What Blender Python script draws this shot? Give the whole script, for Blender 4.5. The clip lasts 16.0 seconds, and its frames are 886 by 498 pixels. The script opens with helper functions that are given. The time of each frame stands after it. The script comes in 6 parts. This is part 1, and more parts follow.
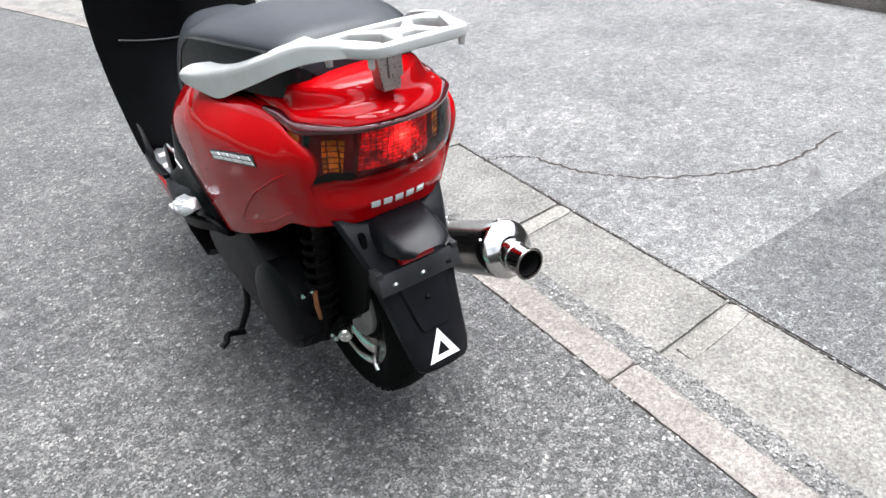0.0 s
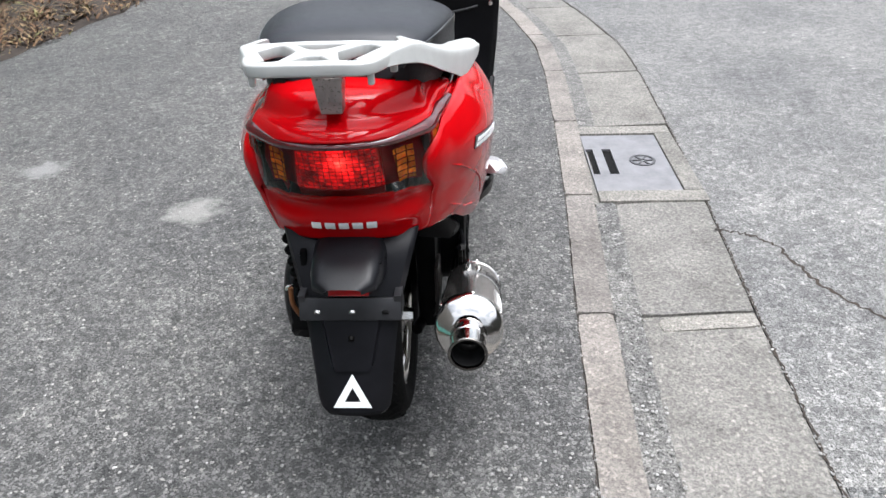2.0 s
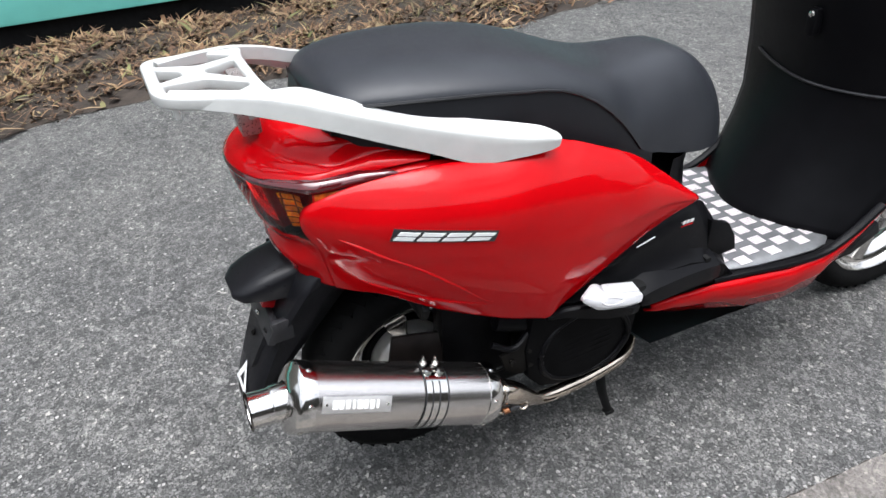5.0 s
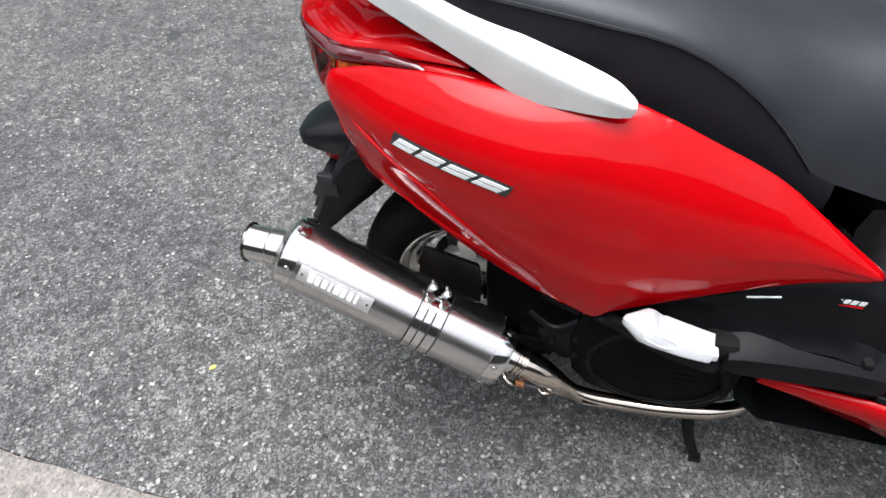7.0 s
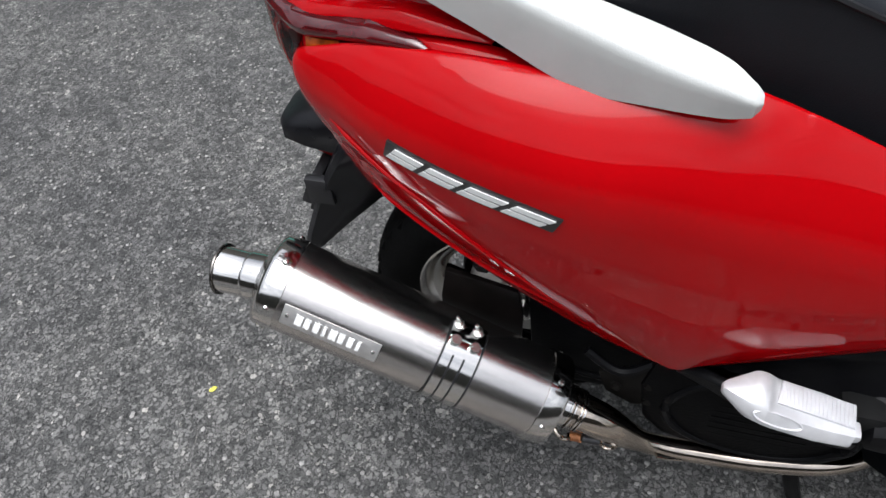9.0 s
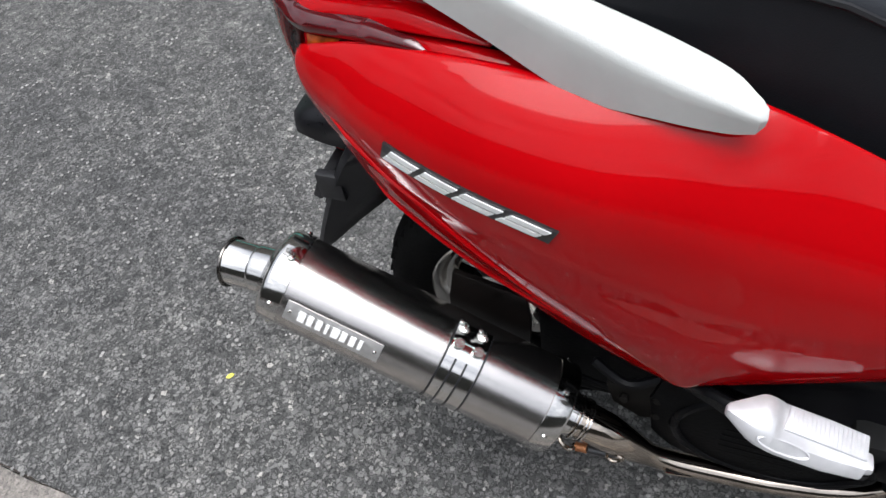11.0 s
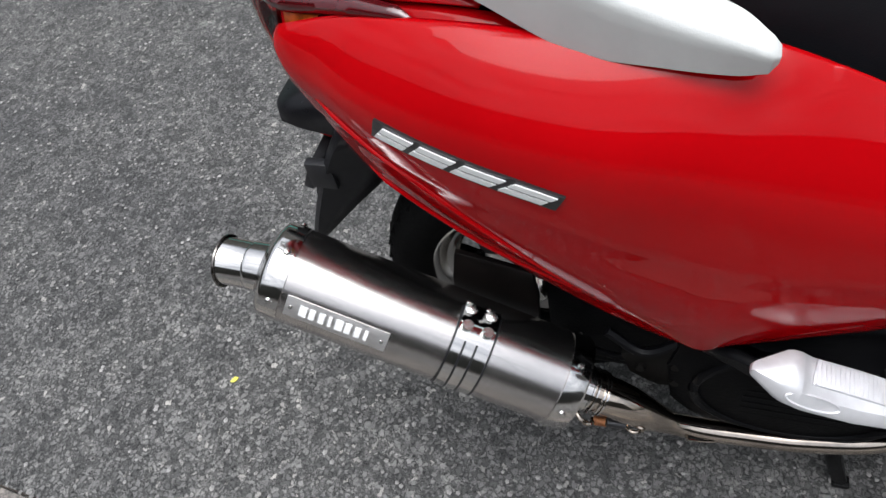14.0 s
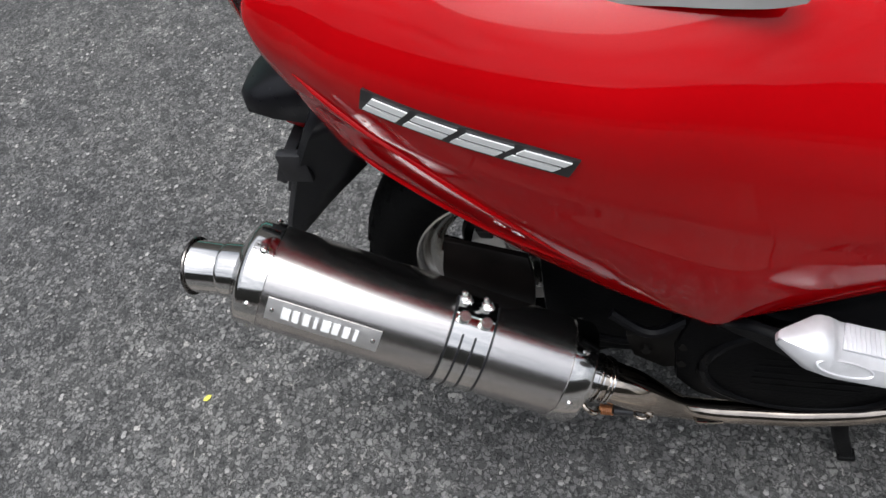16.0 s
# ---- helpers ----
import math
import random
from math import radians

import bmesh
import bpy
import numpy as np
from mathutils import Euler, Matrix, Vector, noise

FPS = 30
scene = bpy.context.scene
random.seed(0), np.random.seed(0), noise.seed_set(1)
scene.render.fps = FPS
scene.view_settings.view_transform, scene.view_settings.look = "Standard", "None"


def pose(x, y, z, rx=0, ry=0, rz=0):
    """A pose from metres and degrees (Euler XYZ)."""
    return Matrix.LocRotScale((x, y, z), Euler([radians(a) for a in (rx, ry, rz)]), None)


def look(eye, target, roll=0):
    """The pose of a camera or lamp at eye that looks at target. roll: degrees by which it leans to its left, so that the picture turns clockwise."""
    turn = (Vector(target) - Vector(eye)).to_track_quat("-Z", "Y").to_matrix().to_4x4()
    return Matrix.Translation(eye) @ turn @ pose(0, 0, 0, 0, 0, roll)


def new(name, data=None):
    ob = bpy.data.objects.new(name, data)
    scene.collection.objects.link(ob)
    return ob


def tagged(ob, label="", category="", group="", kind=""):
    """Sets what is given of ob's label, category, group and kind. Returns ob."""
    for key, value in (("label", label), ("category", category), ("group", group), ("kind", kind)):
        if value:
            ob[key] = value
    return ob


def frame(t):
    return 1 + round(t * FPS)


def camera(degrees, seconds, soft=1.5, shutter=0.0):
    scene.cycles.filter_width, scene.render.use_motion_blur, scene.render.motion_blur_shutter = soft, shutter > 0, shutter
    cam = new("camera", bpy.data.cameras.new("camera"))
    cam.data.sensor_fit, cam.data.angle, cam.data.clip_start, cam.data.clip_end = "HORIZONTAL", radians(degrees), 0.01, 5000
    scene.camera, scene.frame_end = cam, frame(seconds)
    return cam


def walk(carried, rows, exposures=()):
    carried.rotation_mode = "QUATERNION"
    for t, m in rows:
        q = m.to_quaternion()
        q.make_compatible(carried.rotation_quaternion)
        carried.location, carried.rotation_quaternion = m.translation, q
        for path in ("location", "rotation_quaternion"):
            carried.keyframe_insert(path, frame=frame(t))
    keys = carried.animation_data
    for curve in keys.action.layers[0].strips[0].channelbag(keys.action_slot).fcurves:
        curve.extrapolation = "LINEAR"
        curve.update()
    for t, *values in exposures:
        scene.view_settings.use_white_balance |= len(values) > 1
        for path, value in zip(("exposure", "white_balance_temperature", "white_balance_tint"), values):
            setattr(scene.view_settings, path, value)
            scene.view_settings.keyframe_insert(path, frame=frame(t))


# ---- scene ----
cam = camera(64.1, 16.0)
WALK = [
    (0, (-0.473, -0.941, 1.058), (-0.010, -0.238, 0.518), -4.28),
    (0.5, (-0.294, -0.993, 1.060), (0.012, -0.209, 0.520), -6.01),
    (1, (-0.114, -1.091, 1.063), (0.042, -0.258, 0.533), -6.07),
    (1.5, (0.036, -1.008, 1.040), (0.141, -0.170, 0.505), -1.60),
    (2, (0.186, -0.973, 1.046), (0.137, -0.126, 0.517), -2.25),
    (2.5, (0.296, -0.929, 1.060), (0.114, -0.091, 0.547), -3.74),
    (3, (0.387, -0.803, 1.065), (0.149, -0.006, 0.509), -1.76),
    (3.2, (0.460, -0.773, 1.056), (0.157, -0.004, 0.494), -1.37),
    (5.3, (0.899, -0.139, 1.119), (0.147, 0.124, 0.515), -1.80),
    (5.5, (0.879, -0.069, 1.111), (0.138, 0.144, 0.473), -0.67),
    (6, (0.872, 0.061, 1.115), (0.110, 0.055, 0.468), -2.25),
    (6.5, (0.887, 0.192, 1.118), (0.152, 0.052, 0.455), -2.72),
    (7, (0.776, 0.218, 1.080), (0.096, 0.036, 0.370), -1.53),
    (7.5, (0.675, 0.262, 1.053), (0.038, -0.026, 0.337), -2.16),
    (8, (0.599, 0.243, 1.015), (-0.001, -0.057, 0.273), -6.95),
    (8.5, (0.542, 0.179, 0.978), (-0.064, -0.049, 0.216), -6.37),
    (9, (0.548, 0.183, 0.976), (-0.050, -0.051, 0.210), -7.99),
    (9.2, (0.548, 0.180, 0.976), (-0.050, -0.052, 0.209), -7.68),
    (11.3, (0.513, 0.230, 0.968), (-0.036, -0.081, 0.192), -10.75),
    (11.5, (0.510, 0.256, 0.964), (-0.024, -0.071, 0.184), -11.25),
    (12, (0.510, 0.220, 0.956), (-0.022, -0.120, 0.181), -12.88),
    (12.5, (0.504, 0.209, 0.952), (-0.043, -0.094, 0.171), -12.74),
    (13, (0.508, 0.214, 0.952), (-0.036, -0.087, 0.169), -12.56),
    (13.5, (0.511, 0.219, 0.954), (-0.045, -0.072, 0.174), -12.65),
    (14, (0.515, 0.200, 0.949), (-0.044, -0.078, 0.167), -14.38),
    (14.5, (0.523, 0.157, 0.913), (-0.050, -0.079, 0.128), -13.99),
    (15, (0.510, 0.163, 0.908), (-0.072, -0.053, 0.124), -13.24),
    (15.5, (0.513, 0.161, 0.910), (-0.070, -0.069, 0.131), -13.79),
    (16, (0.510, 0.161, 0.907), (-0.070, -0.061, 0.123), -13.66),
]
EXPOSURE = [(0.0, 1.33), (0.5, 1.02), (1.0, 1.02), (1.5, 0.98), (2.5, 0.95), (3.0, 1.05), (5.5, 0.94), (7.0, 0.95), (7.5, 0.80), (8.0, 0.48), (8.5, 0.22), (9.0, 0.27), (11.5, 0.36), (12.0, 0.30), (13.0, 0.22), (14.0, 0.22), (14.5, 0.18), (16.0, 0.18)]
EXPOSURE = [(t, stops + 0.62, 6200, 10) for t, stops in EXPOSURE]
walk(cam, [(t, look(e, a, r)) for t, e, a, r in WALK], EXPOSURE)

# ---- light: overcast daylight ----
world = bpy.data.worlds.new("overcast_sky")
scene.world = world
world.use_nodes = True
wn, wl = world.node_tree.nodes, world.node_tree.links
sky = wn.new("ShaderNodeTexSky")
sky.sky_type, sky.sun_disc = "NISHITA", False
sky.sun_elevation, sky.sun_rotation = radians(78), radians(70)
sky.air_density, sky.dust_density, sky.ozone_density = 1.2, 4.0, 1.0
grey = wn.new("ShaderNodeHueSaturation")
grey.inputs["Saturation"].default_value = 0.24
wl.new(sky.outputs[0], grey.inputs["Color"])
ray = wn.new("ShaderNodeTexCoord")
spread = wn.new("ShaderNodeMapping")
spread.inputs["Scale"].default_value = (1.0, 1.0, 2.2)
wl.new(ray.outputs["Generated"], spread.inputs["Vector"])
cloud = wn.new("ShaderNodeTexNoise")
cloud.inputs["Scale"].default_value, cloud.inputs["Detail"].default_value, cloud.inputs["Roughness"].default_value = 3.2, 7.0, 0.6
wl.new(spread.outputs[0], cloud.inputs["Vector"])
bank = wn.new("ShaderNodeValToRGB")
bank.color_ramp.elements[0].position, bank.color_ramp.elements[0].color = 0.38, (0.62, 0.64, 0.67, 1)
bank.color_ramp.elements[1].position, bank.color_ramp.elements[1].color = 0.64, (1.45, 1.43, 1.40, 1)
wl.new(cloud.outputs["Fac"], bank.inputs[0])
cover = wn.new("ShaderNodeMix")
cover.data_type, cover.blend_type = "RGBA", "MULTIPLY"
cover.inputs[0].default_value = 1.0
wl.new(grey.outputs[0], cover.inputs[6])
wl.new(bank.outputs[0], cover.inputs[7])
height = wn.new("ShaderNodeSeparateXYZ")
wl.new(ray.outputs["Generated"], height.inputs[0])
dome = wn.new("ShaderNodeMapRange")
dome.inputs["From Min"].default_value, dome.inputs["From Max"].default_value = 0.0, 1.0
dome.inputs["To Min"].default_value, dome.inputs["To Max"].default_value = 0.42, 1.25
wl.new(height.outputs[2], dome.inputs["Value"])
vault = wn.new("ShaderNodeVectorMath")
vault.operation = "SCALE"
wl.new(cover.outputs[2], vault.inputs[0])
wl.new(dome.outputs[0], vault.inputs["Scale"])
wl.new(vault.outputs[0], wn["Background"].inputs["Color"])
wn["Background"].inputs["Strength"].default_value = 0.15
sun_data = bpy.data.lights.new("sun", "SUN")
sun_data.energy, sun_data.angle, sun_data.color = 1.35, radians(50), (1.0, 0.98, 0.965)
sun = new("sun", sun_data)
sun.matrix_world = look((1.1, 0.1, 5.4), (0.2, 0.4, 0.0))


# ---- materials ----
def nodes_of(name, rough=0.5, metal=0.0, coat=0.0):
    m = bpy.data.materials.new(name)
    m.use_nodes = True
    n, l = m.node_tree.nodes, m.node_tree.links
    b = n["Principled BSDF"]
    b.inputs["Roughness"].default_value = rough
    b.inputs["Metallic"].default_value = metal
    b.inputs["Coat Weight"].default_value = coat
    b.inputs["Coat Roughness"].default_value = 0.03
    b.inputs["Coat IOR"].default_value = 1.5
    b.inputs["Specular IOR Level"].default_value = 0.35 if not metal else 0.5
    c = n.new("ShaderNodeTexCoord")
    return m, n, l, b, c.outputs["Object"]


def noise_tex(n, l, co, scale, detail=4.0, rough=0.55):
    t = n.new("ShaderNodeTexNoise")
    t.inputs["Scale"].default_value, t.inputs["Detail"].default_value = scale, detail
    t.inputs["Roughness"].default_value = rough
    l.new(co, t.inputs["Vector"])
    return t.outputs["Fac"]


def ramp(n, l, fac, stops):
    r = n.new("ShaderNodeValToRGB")
    el = r.color_ramp.elements
    while len(el) < len(stops):
        el.new(0.5)
    for e, (p, c) in zip(el, stops):
        e.position, e.color = p, (*c, 1)
    l.new(fac, r.inputs[0])
    return r.outputs[0]


def mixed(n, l, fac, a, b, how="MIX"):
    m = n.new("ShaderNodeMix")
    m.data_type, m.blend_type = "RGBA", how
    if isinstance(fac, float):
        m.inputs[0].default_value = fac
    else:
        l.new(fac, m.inputs[0])
    for s, v in ((m.inputs[6], a), (m.inputs[7], b)):
        if isinstance(v, tuple):
            s.default_value = (*v, 1)
        else:
            l.new(v, s)
    return m.outputs[2]


def bumped(n, l, b, height, strength, dist):
    k = n.new("ShaderNodeBump")
    k.inputs["Strength"].default_value, k.inputs["Distance"].default_value = strength, dist
    l.new(height, k.inputs["Height"])
    l.new(k.outputs[0], b.inputs["Normal"])


def to_rough(n, l, b, fac, lo, hi):
    m = n.new("ShaderNodeMapRange")
    m.inputs["To Min"].default_value, m.inputs["To Max"].default_value = lo, hi
    l.new(fac, m.inputs["Value"])
    l.new(m.outputs[0], b.inputs["Roughness"])


def paint(name, col, rough=0.3, metal=0.0, coat=0.0, vary=0.12, scale=14.0, bump=0.0, bscale=300.0, spec=None):
    m, n, l, b, co = nodes_of(name, rough, metal, coat)
    if spec is not None:
        b.inputs["Specular IOR Level"].default_value = spec
    f = noise_tex(n, l, co, scale)
    lo = tuple(c * (1 - vary) for c in col)
    hi = tuple(min(1, c * (1 + vary)) for c in col)
    l.new(ramp(n, l, f, [(0.3, lo), (0.7, hi)]), b.inputs["Base Color"])
    to_rough(n, l, b, noise_tex(n, l, co, scale * 6), rough * 0.8, min(1, rough * 1.25))
    if bump:
        bumped(n, l, b, noise_tex(n, l, co, bscale, 2.0), bump, 0.001)
    return m


def asphalt(name, dark, light, chip, scale, wear, stains=()):
    """Worn asphalt: stone chips in a dark binder, with broad stains."""
    m, n, l, b, co = nodes_of(name, 0.75)
    b.inputs["Specular IOR Level"].default_value = 0.42
    warp = n.new("ShaderNodeTexNoise")
    warp.inputs["Scale"].default_value, warp.inputs["Detail"].default_value = 120, 3.0
    l.new(co, warp.inputs["Vector"])
    shift = n.new("ShaderNodeVectorMath")
    shift.operation = "MULTIPLY_ADD"
    l.new(warp.outputs["Color"], shift.inputs[0])
    shift.inputs[1].default_value = (0.015, 0.015, 0.015)
    l.new(co, shift.inputs[2])
    v = n.new("ShaderNodeTexVoronoi")
    v.inputs["Scale"].default_value = scale
    l.new(shift.outputs[0], v.inputs["Vector"])
    edge = n.new("ShaderNodeTexVoronoi")
    edge.feature = "DISTANCE_TO_EDGE"
    edge.inputs["Scale"].default_value = scale
    l.new(shift.outputs[0], edge.inputs["Vector"])
    stone = n.new("ShaderNodeSeparateColor")
    l.new(v.outputs["Color"], stone.inputs[0])
    grain = ramp(n, l, stone.outputs[0], [(0.0, dark), (0.62, light), (0.93, light), (1.0, chip)])
    keep = n.new("ShaderNodeMath")
    keep.operation = "MULTIPLY_ADD"
    l.new(stone.outputs[2], keep.inputs[0])
    keep.inputs[1].default_value = -0.20
    l.new(edge.outputs["Distance"], keep.inputs[2])
    rough_edge = n.new("ShaderNodeMath")
    rough_edge.operation = "MULTIPLY_ADD"
    l.new(noise_tex(n, l, co, 700, 3, 0.6), rough_edge.inputs[0])
    rough_edge.inputs[1].default_value = 0.22
    l.new(keep.outputs[0], rough_edge.inputs[2])
    joint = ramp(n, l, rough_edge.outputs[0], [(0.04, (0.0, 0.0, 0.0)), (0.15, (1, 1, 1))])
    base = mixed(n, l, joint, tuple(c * 0.9 for c in dark), grain)
    big = n.new("ShaderNodeTexVoronoi")
    big.inputs["Scale"].default_value = scale * 0.43
    l.new(shift.outputs[0], big.inputs["Vector"])
    bigsep = n.new("ShaderNodeSeparateColor")
    l.new(big.outputs["Color"], bigsep.inputs[0])
    base = mixed(n, l, 0.8, base, ramp(n, l, bigsep.outputs[0], [(0.0, (0.60, 0.60, 0.60)), (0.5, (0.84, 0.84, 0.84)), (0.9, (1.0, 1.0, 0.99)), (1.0, (1.3, 1.29, 1.27))]), "MULTIPLY")
    fine = ramp(n, l, noise_tex(n, l, co, 900, 2), [(0.3, (0.76, 0.76, 0.76)), (0.7, (1.2, 1.2, 1.2))])
    base = mixed(n, l, 1.0, base, fine, "MULTIPLY")
    pits = ramp(n, l, noise_tex(n, l, co, 190, 4, 0.6), [(0.36, (0.30, 0.30, 0.30)), (0.47, (1, 1, 1)), (0.62, (1.05, 1.05, 1.05)), (0.75, (1.25, 1.25, 1.24))])
    base = mixed(n, l, 1.0, base, pits, "MULTIPLY")
    broad = ramp(n, l, noise_tex(n, l, co, 1.7, 6, 0.62), [(0.3, (0.72, 0.72, 0.73)), (0.7, (1.22, 1.21, 1.18))])
    base = mixed(n, l, 1.0, base, broad, "MULTIPLY")
    mid = ramp(n, l, noise_tex(n, l, co, 14, 5, 0.6), [(0.36, (0.8, 0.8, 0.8)), (0.66, (1.15, 1.15, 1.15))])
    base = mixed(n, l, wear, base, mid, "MULTIPLY")
    for place, size, tone in stains:
        gap = n.new("ShaderNodeVectorMath")
        gap.operation = "SUBTRACT"
        rag = n.new("ShaderNodeVectorMath")
        rag.operation = "MULTIPLY_ADD"
        cloud = n.new("ShaderNodeTexNoise")
        cloud.inputs["Scale"].default_value, cloud.inputs["Detail"].default_value = 16.0, 6.0
        l.new(co, cloud.inputs["Vector"])
        l.new(cloud.outputs["Color"], rag.inputs[0])
        rag.inputs[1].default_value = (size * 1.5, size * 1.5, 0)
        l.new(co, rag.inputs[2])
        l.new(rag.outputs[0], gap.inputs[0])
        gap.inputs[1].default_value = (place[0] + size * 0.75, place[1] + size * 0.75, 0)
        far = n.new("ShaderNodeVectorMath")
        far.operation = "LENGTH"
        l.new(gap.outputs[0], far.inputs[0])
        spot = n.new("ShaderNodeMapRange")
        spot.inputs["From Min"].default_value, spot.inputs["From Max"].default_value = size * 0.45, size
        spot.inputs["To Min"].default_value, spot.inputs["To Max"].default_value = 0.85, 0.0
        l.new(far.outputs["Value"], spot.inputs["Value"])
        base = mixed(n, l, spot.outputs[0], base, tone)
    l.new(base, b.inputs["Base Color"])
    h = n.new("ShaderNodeMath")
    h.operation = "MULTIPLY"
    l.new(joint, h.inputs[0])
    l.new(stone.outputs[1], h.inputs[1])
    bumped(n, l, b, h.outputs[0], 0.8, 0.005)
    return m


def concrete(name, col, scale=160.0, vary=0.3):
    m, n, l, b, co = nodes_of(name, 0.9)
    info = n.new("ShaderNodeObjectInfo")
    own = ramp(n, l, info.outputs["Random"], [(0.0, (0.86, 0.86, 0.86)), (1.0, (1.1, 1.09, 1.06))])
    g = ramp(n, l, noise_tex(n, l, co, scale, 5, 0.7), [(0.35, tuple(c * (1 - vary) for c in col)), (0.65, tuple(c * (1 + vary) for c in col))])
    s = ramp(n, l, noise_tex(n, l, co, 5, 7, 0.68), [(0.30, (0.60, 0.59, 0.57)), (0.48, (0.92, 0.91, 0.89)), (0.66, (1.16, 1.14, 1.12))])
    base = mixed(n, l, 1.0, mixed(n, l, 1.0, g, s, "MULTIPLY"), own, "MULTIPLY")
    peb = n.new("ShaderNodeTexVoronoi")
    peb.inputs["Scale"].default_value = 150.0
    l.new(co, peb.inputs["Vector"])
    one = n.new("ShaderNodeSeparateColor")
    l.new(peb.outputs["Color"], one.inputs[0])
    base = mixed(n, l, 0.85, base, ramp(n, l, one.outputs[0], [(0.0, (0.72, 0.72, 0.72)), (0.5, (0.98, 0.98, 0.97)), (0.9, (1.06, 1.05, 1.03)), (1.0, (1.5, 1.48, 1.45))]), "MULTIPLY")
    pit = ramp(n, l, noise_tex(n, l, co, 420, 3, 0.5), [(0.30, (0.35, 0.35, 0.35)), (0.42, (1, 1, 1))])
    l.new(mixed(n, l, 1.0, base, pit, "MULTIPLY"), b.inputs["Base Color"])
    bumped(n, l, b, noise_tex(n, l, co, scale * 1.5, 4, 0.7), 0.6, 0.003)
    return m


def brushed(name, col, rough, stretch):
    """Brushed steel, with the grain along stretch."""
    m, n, l, b, co = nodes_of(name, rough, 1.0)
    mp = n.new("ShaderNodeMapping")
    mp.inputs["Scale"].default_value = stretch
    l.new(co, mp.inputs["Vector"])
    f = noise_tex(n, l, mp.outputs[0], 1.0, 5, 0.7)
    l.new(ramp(n, l, f, [(0.3, tuple(c * 0.82 for c in col)), (0.7, col)]), b.inputs["Base Color"])
    to_rough(n, l, b, f, rough * 0.8, rough * 1.35)
    bumped(n, l, b, f, 0.05, 0.0003)
    return m


def cells(name, a, c2, scale, glow=0.0, hot_spot=(0, 0, 0), dim=0.14):
    """Ribbed lamp optics: rows of small prisms under a clear cover; glow is painted as emission, brightest at one
    point.
    """
    m, n, l, b, co = nodes_of(name, 0.25, 0.0, 0.12)
    sep = n.new("ShaderNodeSeparateXYZ")
    l.new(co, sep.inputs[0])
    flat = n.new("ShaderNodeCombineXYZ")
    l.new(sep.outputs[0], flat.inputs[0])
    l.new(sep.outputs[2], flat.inputs[1])
    k = n.new("ShaderNodeTexBrick")
    k.offset, k.squash = 0.0, 1.0
    k.inputs["Scale"].default_value = scale
    k.inputs["Brick Width"].default_value, k.inputs["Row Height"].default_value = 1.25, 0.9
    k.inputs["Mortar Size"].default_value, k.inputs["Mortar Smooth"].default_value = 0.13, 0.6
    k.inputs["Color1"].default_value, k.inputs["Color2"].default_value = (0.30, 0.30, 0.30, 1), (1, 1, 1, 1)
    k.inputs["Mortar"].default_value = (0.10, 0.10, 0.10, 1)
    wob = n.new("ShaderNodeTexNoise")
    wob.inputs["Scale"].default_value = 90.0
    l.new(co, wob.inputs["Vector"])
    bent = n.new("ShaderNodeVectorMath")
    bent.operation = "MULTIPLY_ADD"
    l.new(wob.outputs["Color"], bent.inputs[0])
    bent.inputs[1].default_value = (0.004, 0.003, 0.0)
    l.new(flat.outputs[0], bent.inputs[2])
    l.new(bent.outputs[0], k.inputs["Vector"])
    cloud = ramp(n, l, noise_tex(n, l, co, 48, 3, 0.6), [(0.38, (dim, dim, dim)), (0.58, (1, 1, 1))])
    col = mixed(n, l, 1.0, mixed(n, l, 1.0, ramp(n, l, noise_tex(n, l, co, 160, 2), [(0.35, a), (0.6, c2)]), k.outputs["Color"], "MULTIPLY"), cloud, "MULTIPLY")
    l.new(col, b.inputs["Base Color"])
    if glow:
        # No lamp inside: the glow's fall-off outward is put into the emission colour.
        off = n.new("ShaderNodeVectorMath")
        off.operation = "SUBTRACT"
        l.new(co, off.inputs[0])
        off.inputs[1].default_value = hot_spot
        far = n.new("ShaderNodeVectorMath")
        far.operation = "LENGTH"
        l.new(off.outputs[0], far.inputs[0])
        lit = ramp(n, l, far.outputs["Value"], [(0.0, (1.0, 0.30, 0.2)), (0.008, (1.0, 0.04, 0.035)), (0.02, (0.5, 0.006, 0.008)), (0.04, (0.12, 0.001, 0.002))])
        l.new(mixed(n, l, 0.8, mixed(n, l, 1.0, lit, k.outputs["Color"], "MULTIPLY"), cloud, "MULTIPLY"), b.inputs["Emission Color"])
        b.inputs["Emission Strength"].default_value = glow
    bumped(n, l, b, k.outputs["Fac"], 0.6, 0.0015)
    return m


def clear_cover(name, tint):
    """A tinted clear plastic cover with a glossy face."""
    m = bpy.data.materials.new(name)
    m.use_nodes = True
    n, l = m.node_tree.nodes, m.node_tree.links
    n.remove(n["Principled BSDF"])
    see, gloss = n.new("ShaderNodeBsdfTransparent"), n.new("ShaderNodeBsdfGlossy")
    see.inputs["Color"].default_value = (*tint, 1)
    gloss.inputs["Color"].default_value, gloss.inputs["Roughness"].default_value = (1, 1, 1, 1), 0.03
    fres, mix = n.new("ShaderNodeFresnel"), n.new("ShaderNodeMixShader")
    fres.inputs["IOR"].default_value = 1.30
    l.new(fres.outputs[0], mix.inputs[0])
    l.new(see.outputs[0], mix.inputs[1])
    l.new(gloss.outputs[0], mix.inputs[2])
    l.new(mix.outputs[0], n["Material Output"].inputs["Surface"])
    return m


